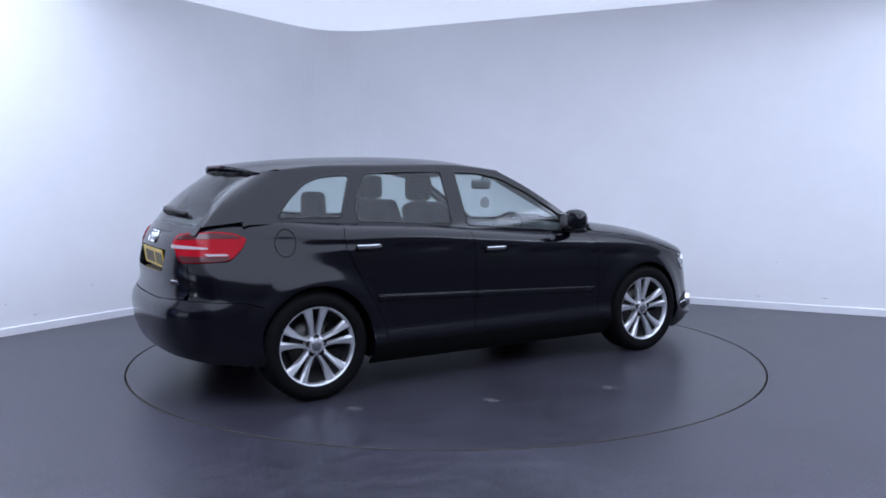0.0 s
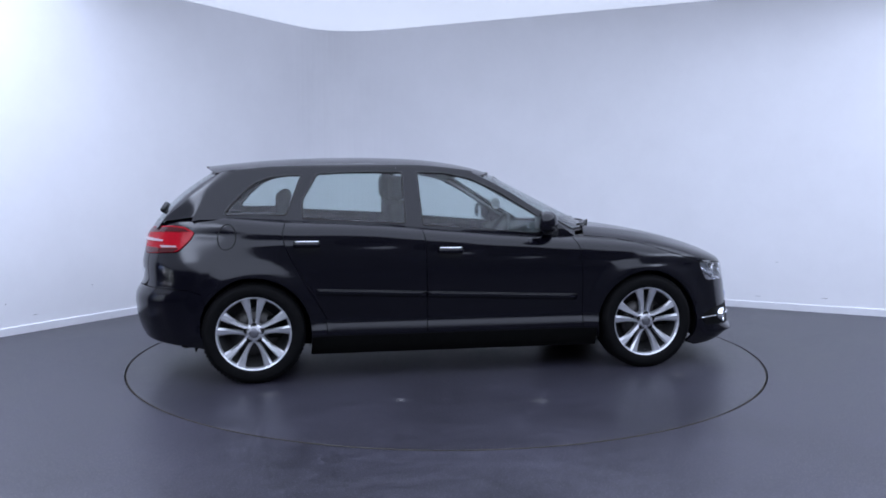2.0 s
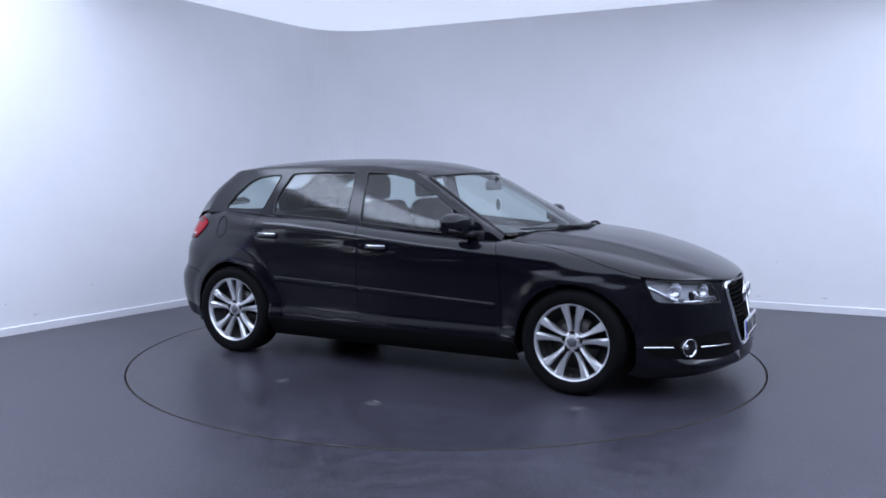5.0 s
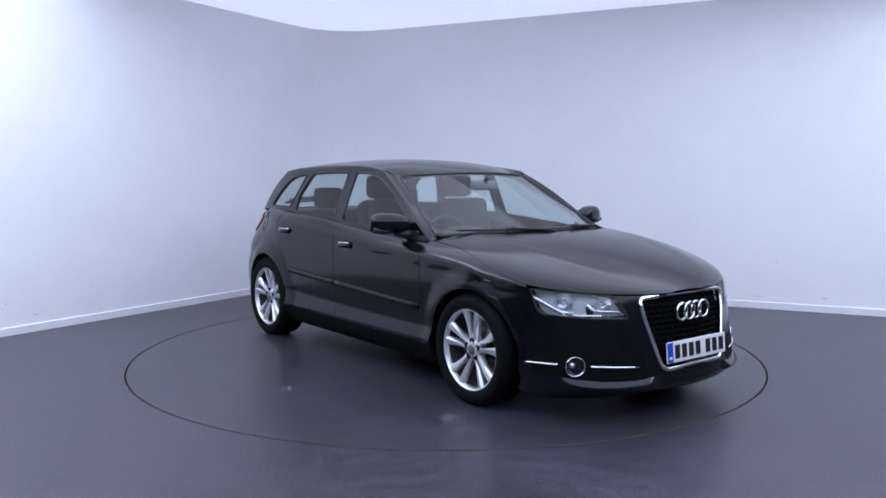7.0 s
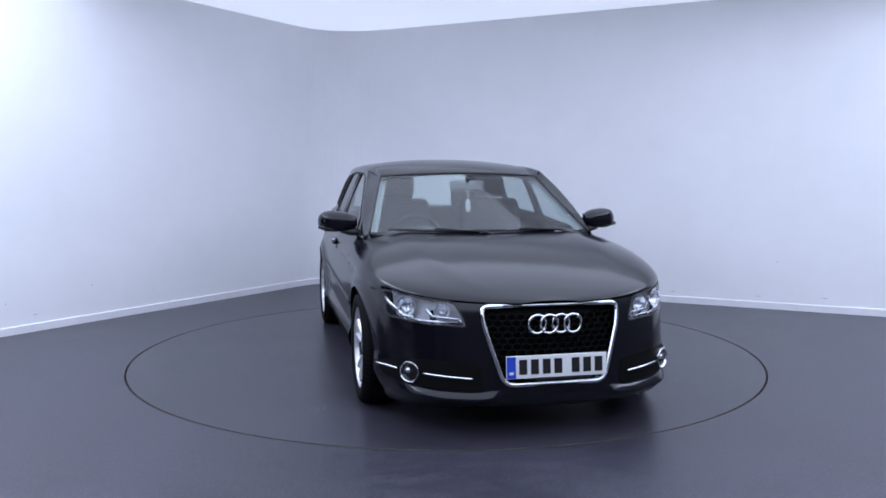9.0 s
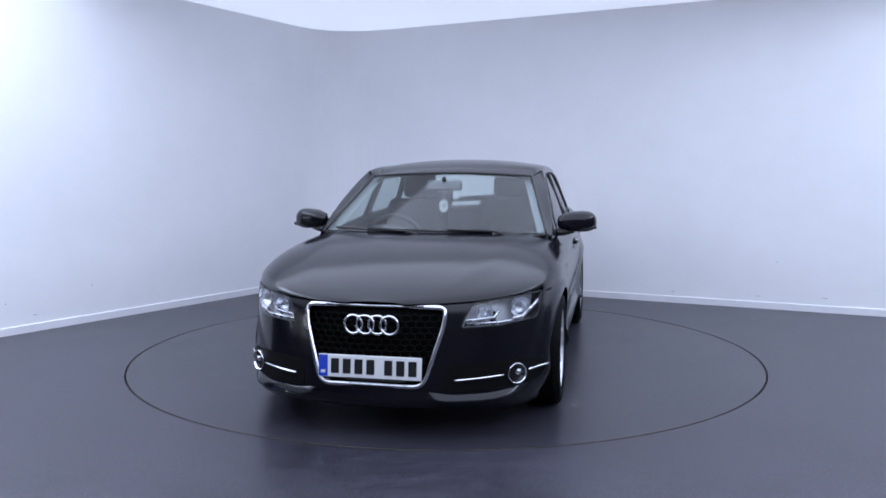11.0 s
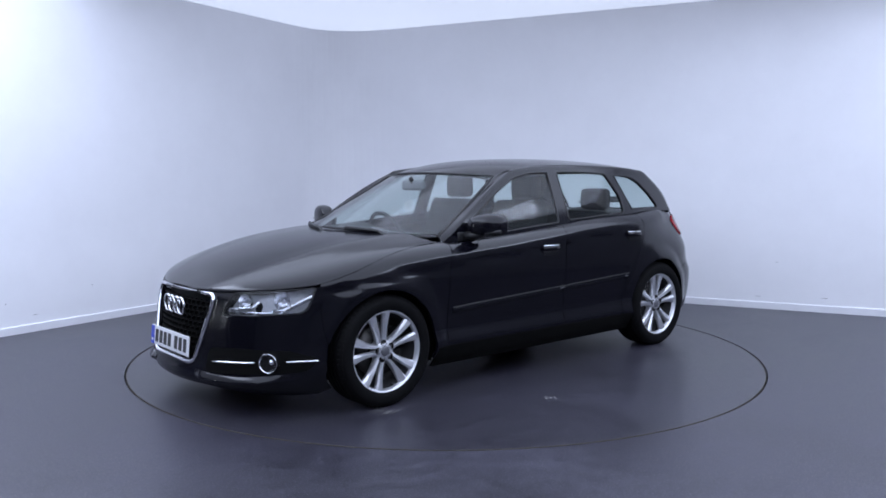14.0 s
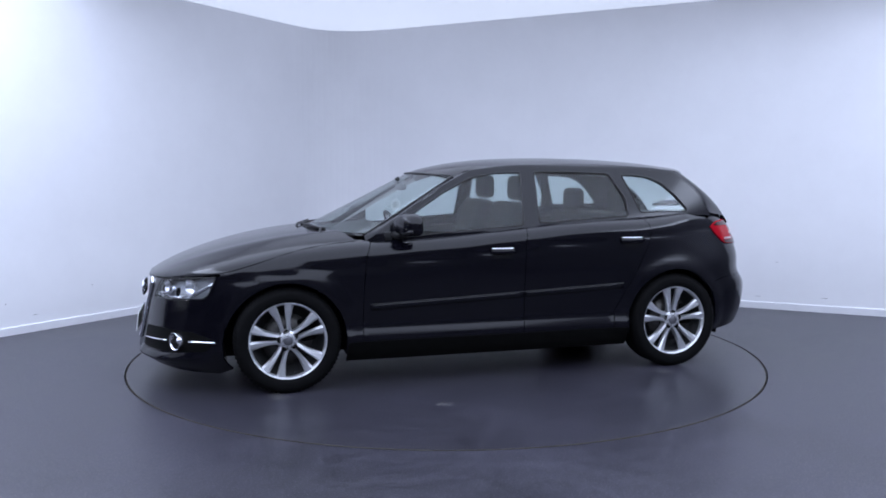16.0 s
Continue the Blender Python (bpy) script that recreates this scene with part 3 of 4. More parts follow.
front_door = along(belt, 0.777 - G, -0.236 + G, 14) + shift(B_CUT, G)[1:] + shift(A_CUT, -G)[::-1]
rear_door = along(belt, -0.236 - G, -1.085 + G, 12) + shift(C_CUT, G)[1:] + shift(B_CUT, -G)[::-1]
wing = (shift(A_CUT, G) + [(0.93, 0.29)] + [(0.945, 0.22)] + ring(AXLE, HUB_Z, ARCH_F, 195, 14, 26) + [(1.655, 0.47), (1.668, 0.56), (1.700, 0.699)]
        + along(bonnet_cut, 1.695, 0.92, 12, 0.012) + [(0.80, bonnet_cut(0.80) + 0.002)])
wing = [(s_at(x), z) for x, z in wing]
quarter = (shift(C_CUT, -G) + [(-0.93, 0.29), (-0.945, 0.22)] + ring(-AXLE, HUB_Z, ARCH_R, -15, 148, 24)
           + [(-1.632, 0.567), (-1.75, 0.594), (-2.035, 0.602), (-2.035, 0.80)]
           + [(-2.025 + 0.915 * k / 16, belt(-2.025 + 0.915 * k / 16)) for k in range(17)])
quarter = [(s_at(x), z) for x, z in quarter]
sill = [(-0.94, 0.165), (0.94, 0.165), (0.93, 0.288), (-0.93, 0.288)]

# windows in the flank
win_f = round_loop([(-0.222, belt(-0.2) + 0.012), (-0.243, 1.312), (-0.06, 1.306), (0.11, 1.271), (0.30, 1.180), (0.48, 1.068), (0.575, 1.005), (0.555, belt(0.55) + 0.012)], 0.02)
win_r = round_loop([(-0.330, belt(-0.33) + 0.012), (-0.340, 1.314), (-0.62, 1.314), (-0.885, 1.302), (-0.982, 1.135), (-0.982, belt(-0.98) + 0.012)], 0.025)
win_q = round_loop([(-1.085, 1.043), (-0.985, 1.293), (-1.08, 1.291), (-1.19, 1.277), (-1.28, 1.24), (-1.38, 1.155), (-1.46, 1.062), (-1.45, 1.045)], 0.02)
d_line = smooth_curve([(0.0, -1.655), (0.33, -1.60), (0.66, -1.50), (1.0, -1.39)])
d_high = smooth_curve([(0.0, 1.032), (0.33, 1.115), (0.66, 1.225), (1.0, 1.318)])
flank = (along(glass_top, 0.12, -1.40, 22) + [(d_line(1 - k / 12), d_high(1 - k / 12)) for k in range(13)] + [(-1.66, 1.005)] + along(belt, -1.62, 0.80, 26, -0.012)
         + [(0.80, 0.893), (0.66, 0.985), (0.48, 1.108), (0.30, 1.218)])

for flip in SIDES:
    skin, cab = flip(lower), flip(cabin)
    right = flip is SIDES[0]
    fd = panel("front_door", patch(skin, front_door, 0.035), PAINT, car, "black painted front door")
    rd = panel("rear_door", patch(skin, rear_door, 0.035), PAINT, car, "black painted rear door")
    panel("front_wing", patch(skin, wing, 0.03, flange=0.02), PAINT, car, "black painted front wing with a flared arch")
    q = panel("rear_quarter_panel", patch(skin, quarter, 0.03, flange=0.02), PAINT, car, "black painted rear quarter panel")
    panel("sill", patch(skin, sill, 0.04), UNDER, car, "dull black sill panel below the doors")
    panel("window_surround", patch(cab, flank, 0.04, holes=(win_f, win_r, win_q), flange=0.02), PAINT, car, "black pillars and window surround")
    for w, owner, nm in ((win_f, fd, "door_window"), (win_r, rd, "door_window"), (win_q, q, "quarter_window")):
        panel(nm, patch(cab, w, 0.05, flange=0, lift=-0.006), GLASS, owner, "tinted side window glass")
        part("window_seal", tube([Vector(cab(*p)) for p in w], 0.006, 6, True), TRIM, owner, "black rubber window seal", True)
    # rubbing strips, handles
    for x0, x1, owner in ((-0.90, -0.208, rd), (-0.199, 0.795, fd)):
        line_z = lambda x: 0.568 - 0.0425 * (x + 0.9)
        pts = [skin(x0 + (x1 - x0) * k / 16, line_z(x0 + (x1 - x0) * k / 16)) for k in range(17)]
        bm = tube(pts, 0.021, 8, flat=0.45)
        part("rubbing_strip", bm, PAINT, owner, "black side rubbing strip", True)
        part("strip_edge", tube([(p[0], p[1] * 1.009, p[2] + 0.016) for p in pts], 0.0035, 6), TRIM, owner, "fine edge of the rubbing strip", True)
    for xh, zh, owner in ((-0.958, 0.868, rd), (-0.052, 0.818, fd)):
        cup = round_loop([(xh - 0.078, zh + 0.022), (xh + 0.078, zh + 0.022), (xh + 0.072, zh - 0.03), (xh + 0.048, zh - 0.052), (xh - 0.048, zh - 0.052), (xh - 0.072, zh - 0.03)], 0.012)
        panel("handle_recess", patch(skin, cup, 0.02, flange=0.004, lift=0.003), GLOSS_BLACK, owner, "dark recess behind the door handle")
        handle = part("door_handle", tube([Vector(skin(xh - 0.08 + 0.16 * k / 8, zh - 0.003)) + Vector((0, (-1 if right else 1) * (0.010 + 0.016 * math.sin(math.pi * k / 8)), 0)) for k in range(9)], 0.016, 8, flat=0.6), PAINT, owner, "black door handle", True)
        part("handle_trim", tube([Vector(skin(xh - 0.077 + 0.154 * k / 8, zh + 0.015)) + Vector((0, (-1 if right else 1) * (0.012 + 0.012 * math.sin(math.pi * k / 8)), 0)) for k in range(9)], 0.0052, 6), CHROME, handle, "chrome strip on the handle", True)
    if right:
        flap = [(-1.468 + 0.072 * math.cos(2 * math.pi * k / 32), 0.912 + 0.078 * math.sin(2 * math.pi * k / 32)) for k in range(32)]
        part("fuel_flap_gap", tube([skin(*p) for p in flap], 0.0035, 5, True), SLOT, q, "round gap of the fuel flap")
    # pillars by the windscreen and by the hatch, and the roof rails
    sg = -1 if right else 1

    def screen_edge(k):
        return screen(sg * (0.735 - 0.165 * k), k)

    a_line = smooth_curve([(0.0, 0.80), (0.25, 0.655), (0.5, 0.475), (0.75, 0.29), (1.0, 0.09)])
    a_high = smooth_curve([(0.0, 0.893), (0.25, 0.988), (0.5, 1.111), (0.75, 1.223), (1.0, 1.318)])

    def flank_edge(k):
        return cab(a_line(k), a_high(k))
    f = blend(flank_edge, lambda k: (0.9, -sg * 0.25, 0.25), screen_edge, lambda k: (0.45, -sg * 0.8, 0.1))
    panel("a_pillar", patch(f, [(0, 0), (1, 0), (1, 1), (0, 1)], 0.07, flange=0), PAINT, car, "black windscreen pillar")
    panel("pillar_trim", patch(blend(lambda k: tuple(Vector(flank_edge(k)) - Vector((0.02, sg * 0.03, 0.01))), lambda k: (1, 0, 0),
                                     lambda k: tuple(Vector(screen_edge(k)) - Vector((0.03, sg * 0.05, 0.03))), lambda k: (0.3, -sg, 0)),
                               [(0.02, 0), (1, 0), (1, 1), (0.02, 1)], 0.1, flange=0), LINING, car, "pale grey inner pillar trim")

    def rail_edge(k):
        return roof(0.30 - 1.86 * k, sg * 0.985)

    def rail_foot(k):
        x = 0.105 - 1.505 * k
        return cab(x, glass_top(x))
    f = blend(rail_foot, lambda k: (-0.2 * k, -sg * 0.45, 0.9), rail_edge, lambda k: (0.0, -sg * 1.0, 0.16))
    panel("roof_rail", patch(f, [(0, 0), (1, 0), (1, 1), (0, 1)], 0.04, flange=0), PAINT, car, "black roof edge above the side windows")

    def d_front(k):
        return cab(d_line(k), d_high(k))

    def d_back(k):
        return hatch(sg * (0.56 - 0.015 * k), 0.09 + 0.91 * k)
    foot = blend(d_front, lambda k: (-1, -sg * 0.12, 0.02), d_back, lambda k: (-0.45, -sg * 0.9, 0.1), lambda k: 0.15 + 0.85 * step(0, 0.6, k))
    panel("rear_pillar", patch(foot, [(0, 0), (1, 0), (1, 1), (0, 1)], 0.05, flange=0), PAINT, car, "black rear pillar")

    def f2(k, u):
        x = -1.845 - 0.18 * k
        return Vector(skin(s_at(x), belt(x) - 0.001)) * (1 - u) + Vector(foot(0.005, k)) * u
    panel("shoulder", patch(lambda k, u: tuple(f2(k, u)), [(0, 0), (1, 0), (1, 1), (0, 1)], 0.1, flange=0), PAINT, car, "black shoulder above the tail lamp")

# bonnet, roof, windscreen
def rim(x):
    """The bonnet's half width at x, in its own measure."""
    q = max(0.0, (bonnet_cut(x) + G - crease(x)) / crown(x)) if x < 1.69 else 0.0
    return math.asin(min(0.9995, (1 - q ** power(x)) ** (1 / power(x)))) * 2 / math.pi


edge = [(x, rim(x)) for x in [0.865 + 0.835 * k / 14 for k in range(15)]] + [(1.80, rim(1.8)), (1.9, rim(1.9)), (2.0, rim(2.0)), (2.055, rim(2.055)), (2.085, rim(2.085)), (2.10, rim(2.10))]
bonnet = panel("bonnet", patch(bonnet_skin, [(x, -v) for x, v in edge] + edge[::-1] + [(0.925, 0.45), (0.975, 0.22), (0.99, 0.0), (0.975, -0.22), (0.925, -0.45)], 0.035), PAINT, car, "black painted bonnet")
panel("roof_panel", patch(roof, [(-1.62, -1), (0.335, -1), (0.335, 1), (-1.62, 1)], 0.05, flange=0.0), PAINT, car, "black painted roof")
panel("roof_lining", patch(lambda x, v: (roof(x, v)[0], roof(x, v)[1], roof(x, v)[2] - 0.035), [(-1.55, -1.06), (0.28, -1.06), (0.28, 1.06), (-1.55, 1.06)], 0.1, flange=0), LINING, car, "pale grey roof lining")
ws = panel("windscreen", patch(screen, round_loop([(-0.735, 0.0), (0.735, 0.0), (0.565, 1.0), (-0.565, 1.0)], 0.03), 0.06, flange=0, lift=-0.003), SCREEN, car, "clear windscreen")
part("windscreen_seal", tube([screen(-0.735, 0.0), *[screen(-0.735 + 0.165 * k / 10, k / 10) for k in range(11)], *[screen(-0.57 + 1.14 * k / 12, 1) for k in range(13)],
                              *[screen(0.57 + 0.165 * k / 10, 1 - k / 10) for k in range(11)]], 0.007, 6), TRIM, ws, "black windscreen seal", True)
scuttle = panel("scuttle", patch(lambda a, b: tuple(Vector(screen(a * 0.74, 0.03)) * (1 - b) + Vector(bonnet_skin(0.90 + 0.09 * (1 - a * a), a * 0.62)) * b - Vector((0, 0, 0.02 * math.sin(math.pi * b) + 0.012 * b))),
                                 [(-1, 0), (1, 0), (1, 1), (-1, 1)], 0.12, flange=0), TRIM, car, "black plastic scuttle below the windscreen")


# ---- nose ----
def nose(c, z):
    return lower(S_FRONT + c, z)


def tail(c, z):
    return lower(S_REAR + c, z)


half_front = [(float(PY[k]), S_FRONT - float(arc[k])) for k in range(0, len(arc), 5) if PX[k] > 0.9][::-1]
half_rear = [(float(PY[k]), float(arc[k]) - S_REAR) for k in range(0, len(arc), 5) if PX[k] < -0.9]


def c_y(y, rows=half_front):
    """The run from the car's middle line along its plan to the half width y."""
    return float(np.interp(y, [r[0] for r in rows], [r[1] for r in rows]))


def c_x(x):
    return S_FRONT - s_at(x)


LAMP = [(c_x(1.712), 0.700), (c_y(0.70), 0.689), (c_y(0.60), 0.681), (c_y(0.478), 0.668), (c_y(0.448), 0.61), (c_y(0.425), 0.551), (c_y(0.60), 0.556), (c_y(0.76), 0.571), (c_x(1.735), 0.592)]
LAMP = round_loop(LAMP, 0.02, 3)
GRILLE = round_loop([(-0.362, 0.652), (0.362, 0.652), (0.352, 0.56), (0.262, 0.277), (-0.262, 0.277), (-0.352, 0.56)], 0.05, 5)
side_edge = [(c_x(1.700), 0.702), (c_x(1.670), 0.56), (c_x(1.657), 0.47), (c_x(1.633), 0.40), (c_x(1.641), 0.312), (c_x(1.632), 0.23), (c_x(1.60), 0.15), (c_x(1.70), 0.125), (c_y(0.55), 0.135), (c_y(0.35), 0.165)]
top_edge = [(c_x(x), crease(x) - 0.003) for x in (2.12, 2.10, 2.06, 2.0, 1.9, 1.8, 1.72)]
bumper_poly = [(-c, z) for c, z in top_edge] + [(-c, z) for c, z in side_edge] + [(c, z) for c, z in side_edge[::-1]] + [(c, z) for c, z in top_edge[::-1]]
front_bumper = panel("front_bumper", patch(nose, bumper_poly, 0.028, holes=(LAMP, [(-c, z) for c, z in LAMP], GRILLE), flange=0.02), PAINT, car, "black painted front bumper")

grille = panel("grille", patch(nose, GRILLE, 0.05, flange=0, lift=-0.05), MESH, car, "black honeycomb grille in a chrome frame")
loop = [nose(*p) for p in GRILLE]
part("grille_frame", tube([Vector(p) + Vector((0.004, 0, 0)) for p in loop], 0.0125, 8, True), CHROME, grille, "chrome grille frame", True)
bm = bmesh.new()
cell = 0.046
seen = set()
for r in range(-1, 12):
    for q in range(-10, 11):
        cy, cz = q * cell + (r % 2) * cell / 2, 0.28 + r * cell * 0.62
        pts = [(cy + cell * 0.5 * a, cz + cell * b) for a, b in ((0, 0.40), (1, 0.21), (1, -0.21), (0, -0.40), (-1, -0.21), (-1, 0.21))]
        for k in range(6):
            p, w = pts[k - 1], pts[k]
            key = (round((p[0] + w[0]) * 400), round((p[1] + w[1]) * 400))
            if key in seen or not (inside(GRILLE, *p) and inside(GRILLE, *w)):
                continue
            seen.add(key)
            a, b = (Vector(nose(*v)) - Vector((0.02, 0, 0)) for v in (p, w))
            n = Vector((0, b.z - a.z, a.y - b.y)).normalized() * 0.0032
            vs = [bm.verts.new(v) for v in (a - n, b - n, b + n, a + n)]
            lo = [bm.verts.new(v.co - Vector((0.018, 0, 0))) for v in vs]
            bm.faces.new(vs)
            for j in range(4):
                bm.faces.new((vs[j], lo[j], lo[(j + 1) % 4], vs[(j + 1) % 4]))
bmesh.ops.recalc_face_normals(bm, faces=bm.faces[:])
tagged(part("grille_mesh", bm, MESH, grille, "black honeycomb mesh"), kind="stuff")
for k in range(4):
    y = -0.0915 + 0.061 * k
    bm = bmesh.new()
    pts = [(2.142 + 0.003 * (k % 2), y + 0.045 * math.cos(2 * math.pi * j / 32), 0.568 + 0.045 * math.sin(2 * math.pi * j / 32)) for j in range(32)]
    part("emblem_ring", tube(pts, 0.0068, 8, True), CHROME, grille, "chrome emblem ring", True)


def plate(parent, x, z, tilt, face, turn, band):
    """A number plate whose characters are plain bars."""
    base = Matrix.Translation((x, 0, z)) @ Euler((0, radians(tilt), radians(turn))).to_matrix().to_4x4()
    ob = part("number_plate", box(0.008, 0.52, 0.111, 0.003, 1, base), face, parent, "number plate with dark bars")
    if band:
        part("plate_band", box(0.004, 0.045, 0.105, 0, 1, base @ Matrix.Translation((0.004, -0.235, 0))), BLUE, ob, "blue band on the plate")
        part("band_mark", box(0.004, 0.022, 0.014, 0, 1, base @ Matrix.Translation((0.0055, -0.235, -0.028))), WHITE, ob, "pale mark on the blue band")
    for y in (-0.175, -0.115, -0.055, 0.005, 0.095, 0.155, 0.215):
        part("plate_bar", box(0.003, 0.040, 0.072, 0, 1, base @ Matrix.Translation((0.0045, y, 0))), INK, ob)
    part("plate_frame", box(0.006, 0.30, 0.007, 0, 1, base @ Matrix.Translation((0.003, 0.03, -0.062))), TRIM, ob, "thin black plate surround")
    return ob


plate(grille, 2.176, 0.367, -5, WHITE, 0, True)

for sg in (-1, 1):
    side = (lambda f: f) if sg < 0 else mirrored
    own = lambda c, z: side(nose)(-c, z)
    lamp = panel("headlight", patch(own, LAMP, 0.03, flange=0.0, lift=-0.055), surface("lamp_back", (0.62, 0.63, 0.66), 0.4, metal=0.1, vary=0.15, scale=30) if sg < 0 else bpy.data.materials["lamp_back"], car, "clear headlight with bright reflectors")
    panel("lens", patch(own, LAMP, 0.03, flange=0.05, lift=0.001), LENS, lamp, "clear headlight lens")
    part("lens_edge", tube([own(*p) for p in LAMP], 0.004, 6, True), TRIM, lamp, "thin dark edge of the lens", True)
    for y, z, r in ((0.695, 0.632, 0.052), (0.535, 0.622, 0.044)):
        p = Vector(own(c_y(y), z))
        bm = lathe([(r, 0.0), (r * 0.96, -0.008), (r * 0.75, -0.03), (r * 0.3, -0.045), (0.0005, -0.047)], 24)
        n = Vector((0.86, sg * 0.5 if y > 0.6 else sg * 0.3, 0)).normalized()
        bm.transform(Matrix.Translation(p - n * 0.012) @ n.to_track_quat("Y", "Z").to_matrix().to_4x4())
        bowl = part("reflector", bm, SILVER, lamp, "round silver reflector", True)
        bm = bmesh.new()
        bmesh.ops.create_uvsphere(bm, u_segments=12, v_segments=8, radius=0.014, matrix=Matrix.Translation(p - n * 0.035))
        part("bulb", bm, LENS, bowl, "small clear bulb", True)
    strip = [(c_y(0.775), 0.66), (c_y(0.76), 0.64), (c_y(0.70), 0.582), (c_y(0.66), 0.578)]
    part("light_bar", tube([Vector(own(*p)) - Vector((0.018, 0, 0)) for p in strip], 0.012, 8, flat=0.6), SILVER, lamp, "bright angled light bar", True)
    strip = [(c_y(0.60), 0.628), (c_y(0.575), 0.592), (c_y(0.52), 0.588), (c_y(0.455), 0.583), (c_y(0.44), 0.565), (c_y(0.60), 0.567), (c_y(0.70), 0.57)]
    part("light_bar", tube([Vector(own(*p)) - Vector((0.016, 0, 0)) for p in strip], 0.0085, 8, flat=0.6), SILVER, lamp, "bright angled light bar", True)
    # lower intake, fog lamp and bright strips
    intake = round_loop([(c_y(0.37), 0.375), (c_y(0.55), 0.385), (c_y(0.74), 0.375), (c_y(0.80), 0.33), (c_y(0.78), 0.262), (c_y(0.55), 0.247), (c_y(0.35), 0.245)], 0.03)
    vent = panel("lower_intake", patch(own, intake, 0.04, flange=0.006, lift=0.003), MESH, front_bumper, "black lower air intake")
    for ca, cb, za, zb in ((c_y(0.405), c_y(0.625), 0.303, 0.313), (c_y(0.735), c_y(0.80), 0.316, 0.318)):
        part("bright_strip", tube([Vector(own(ca + (cb - ca) * k / 8, za + (zb - za) * k / 8)) * 1.004 for k in range(9)], 0.0062, 6), CHROME, vent, "thin chrome strip", True)
    p = Vector(own(c_y(0.68), 0.315))
    n = Vector((0.82, sg * 0.57, 0)).normalized()
    turn = Matrix.Translation(p + n * 0.016) @ n.to_track_quat("Y", "Z").to_matrix().to_4x4()
    bm = lathe([(0.050, -0.03), (0.0525, 0.002), (0.0515, 0.006), (0.0485, 0.005), (0.046, -0.012)], 32)
    bm.transform(turn)
    fog = part("fog_light", bm, CHROME, front_bumper, "round fog lamp in a chrome ring", True)
    bm = lathe([(0.0005, -0.03), (0.03, -0.022), (0.046, -0.006)], 24)
    bm.transform(turn)
    part("fog_reflector", bm, GLOSS_BLACK, fog, "dark fog lamp bowl", True)
    bm = lathe([(0.0005, 0.004), (0.03, 0.002), (0.048, -0.004)], 24)
    bm.transform(turn)
    part("fog_lens", bm, LENS, fog, "clear fog lamp lens", True)
    bm = lathe([(0.0005, 0.001), (0.016, -0.004), (0.018, -0.018)], 16)
    bm.transform(turn @ Matrix.Translation((0.014 * -sg, 0, 0.005)))
    part("fog_bulb", bm, SILVER, fog, "small bright bulb shield", True)
    bm, rows = bmesh.new(), []
    for k in range(25):
        t = k / 24
        yl = 0.27 + 0.50 * t
        out = 0.025 * step(0, 0.14, t) * step(1.0, 0.75, t) + 0.001
        zl = 0.216 - 0.016 * step(0, 0.3, t) + 0.020 * step(0.55, 1.0, t)
        base = [Vector(own(c_y(yl), zl + dz)) for dz in (0.034, 0.006, -0.004, -0.03)]
        way = Vector((base[0].x * 0.35, base[0].y, 0)).normalized()
        rows.append([bm.verts.new(b + way * o) for b, o in zip(base, (0.0, out, out * 0.95, -0.004))])
    for k in range(24):
        for j in range(3):
            bm.faces.new((rows[k][j], rows[k][j + 1], rows[k + 1][j + 1], rows[k + 1][j]))
    bmesh.ops.recalc_face_normals(bm, faces=bm.faces[:])
    part("bumper_lip", bm, PAINT, front_bumper, "black lower bumper lip", True)
    # mirror
    mir = bmesh.new()
    bmesh.ops.create_icosphere(mir, subdivisions=4, radius=1)
    for v in mir.verts:
        x, y, z = v.co
        sq = lambda a: math.copysign(abs(a) ** 0.75, a)
        x, y, z = sq(x), sq(y), sq(z)
        x = x * (0.072 if x > 0 else 0.045)
        z *= 0.068 * (1 + 0.12 * y) * (1.0 if z > 0 else 0.75)
        v.co = Vector((x * 1.1 - 0.03 * y, y * 0.125, z * 1.12))
    mir.transform(Matrix.Translation((0.56, sg * 0.908, 0.985)) @ Matrix.Diagonal((1, sg, 1, 1)))
    bmesh.ops.recalc_face_normals(mir, faces=mir.faces[:])
    door = [o for o in car.children if o.name.startswith("front_door")][0 if sg < 0 else 1]
    mirror = part("door_mirror", mir, PAINT, door, "black door mirror", True)
    part("mirror_stalk", tube([(0.62, sg * 0.775, 0.925), (0.60, sg * 0.83, 0.927), (0.575, sg * 0.88, 0.94)], 0.024, 8, flat=1.5), TRIM, mirror, "black mirror stalk", True)
    bm = box(0.006, 0.19, 0.095, 0.002, 1, Matrix.Translation((0.517, sg * 0.908, 0.985)))
    part("mirror_glass", bm, CHROME, mirror, "mirror glass")
    part("mirror_base", box(0.10, 0.02, 0.06, 0.008, 2, Matrix.Translation((0.64, sg * 0.768, 0.918))), TRIM, mirror, "black plastic mirror base", True)
    part("mirror_lip", tube([(0.53, sg * 0.815, 0.952), (0.60, sg * 0.86, 0.944), (0.61, sg * 0.95, 0.948), (0.575, sg * 1.03, 0.96)], 0.012, 8), TRIM, mirror, "black lower edge of the mirror", True)

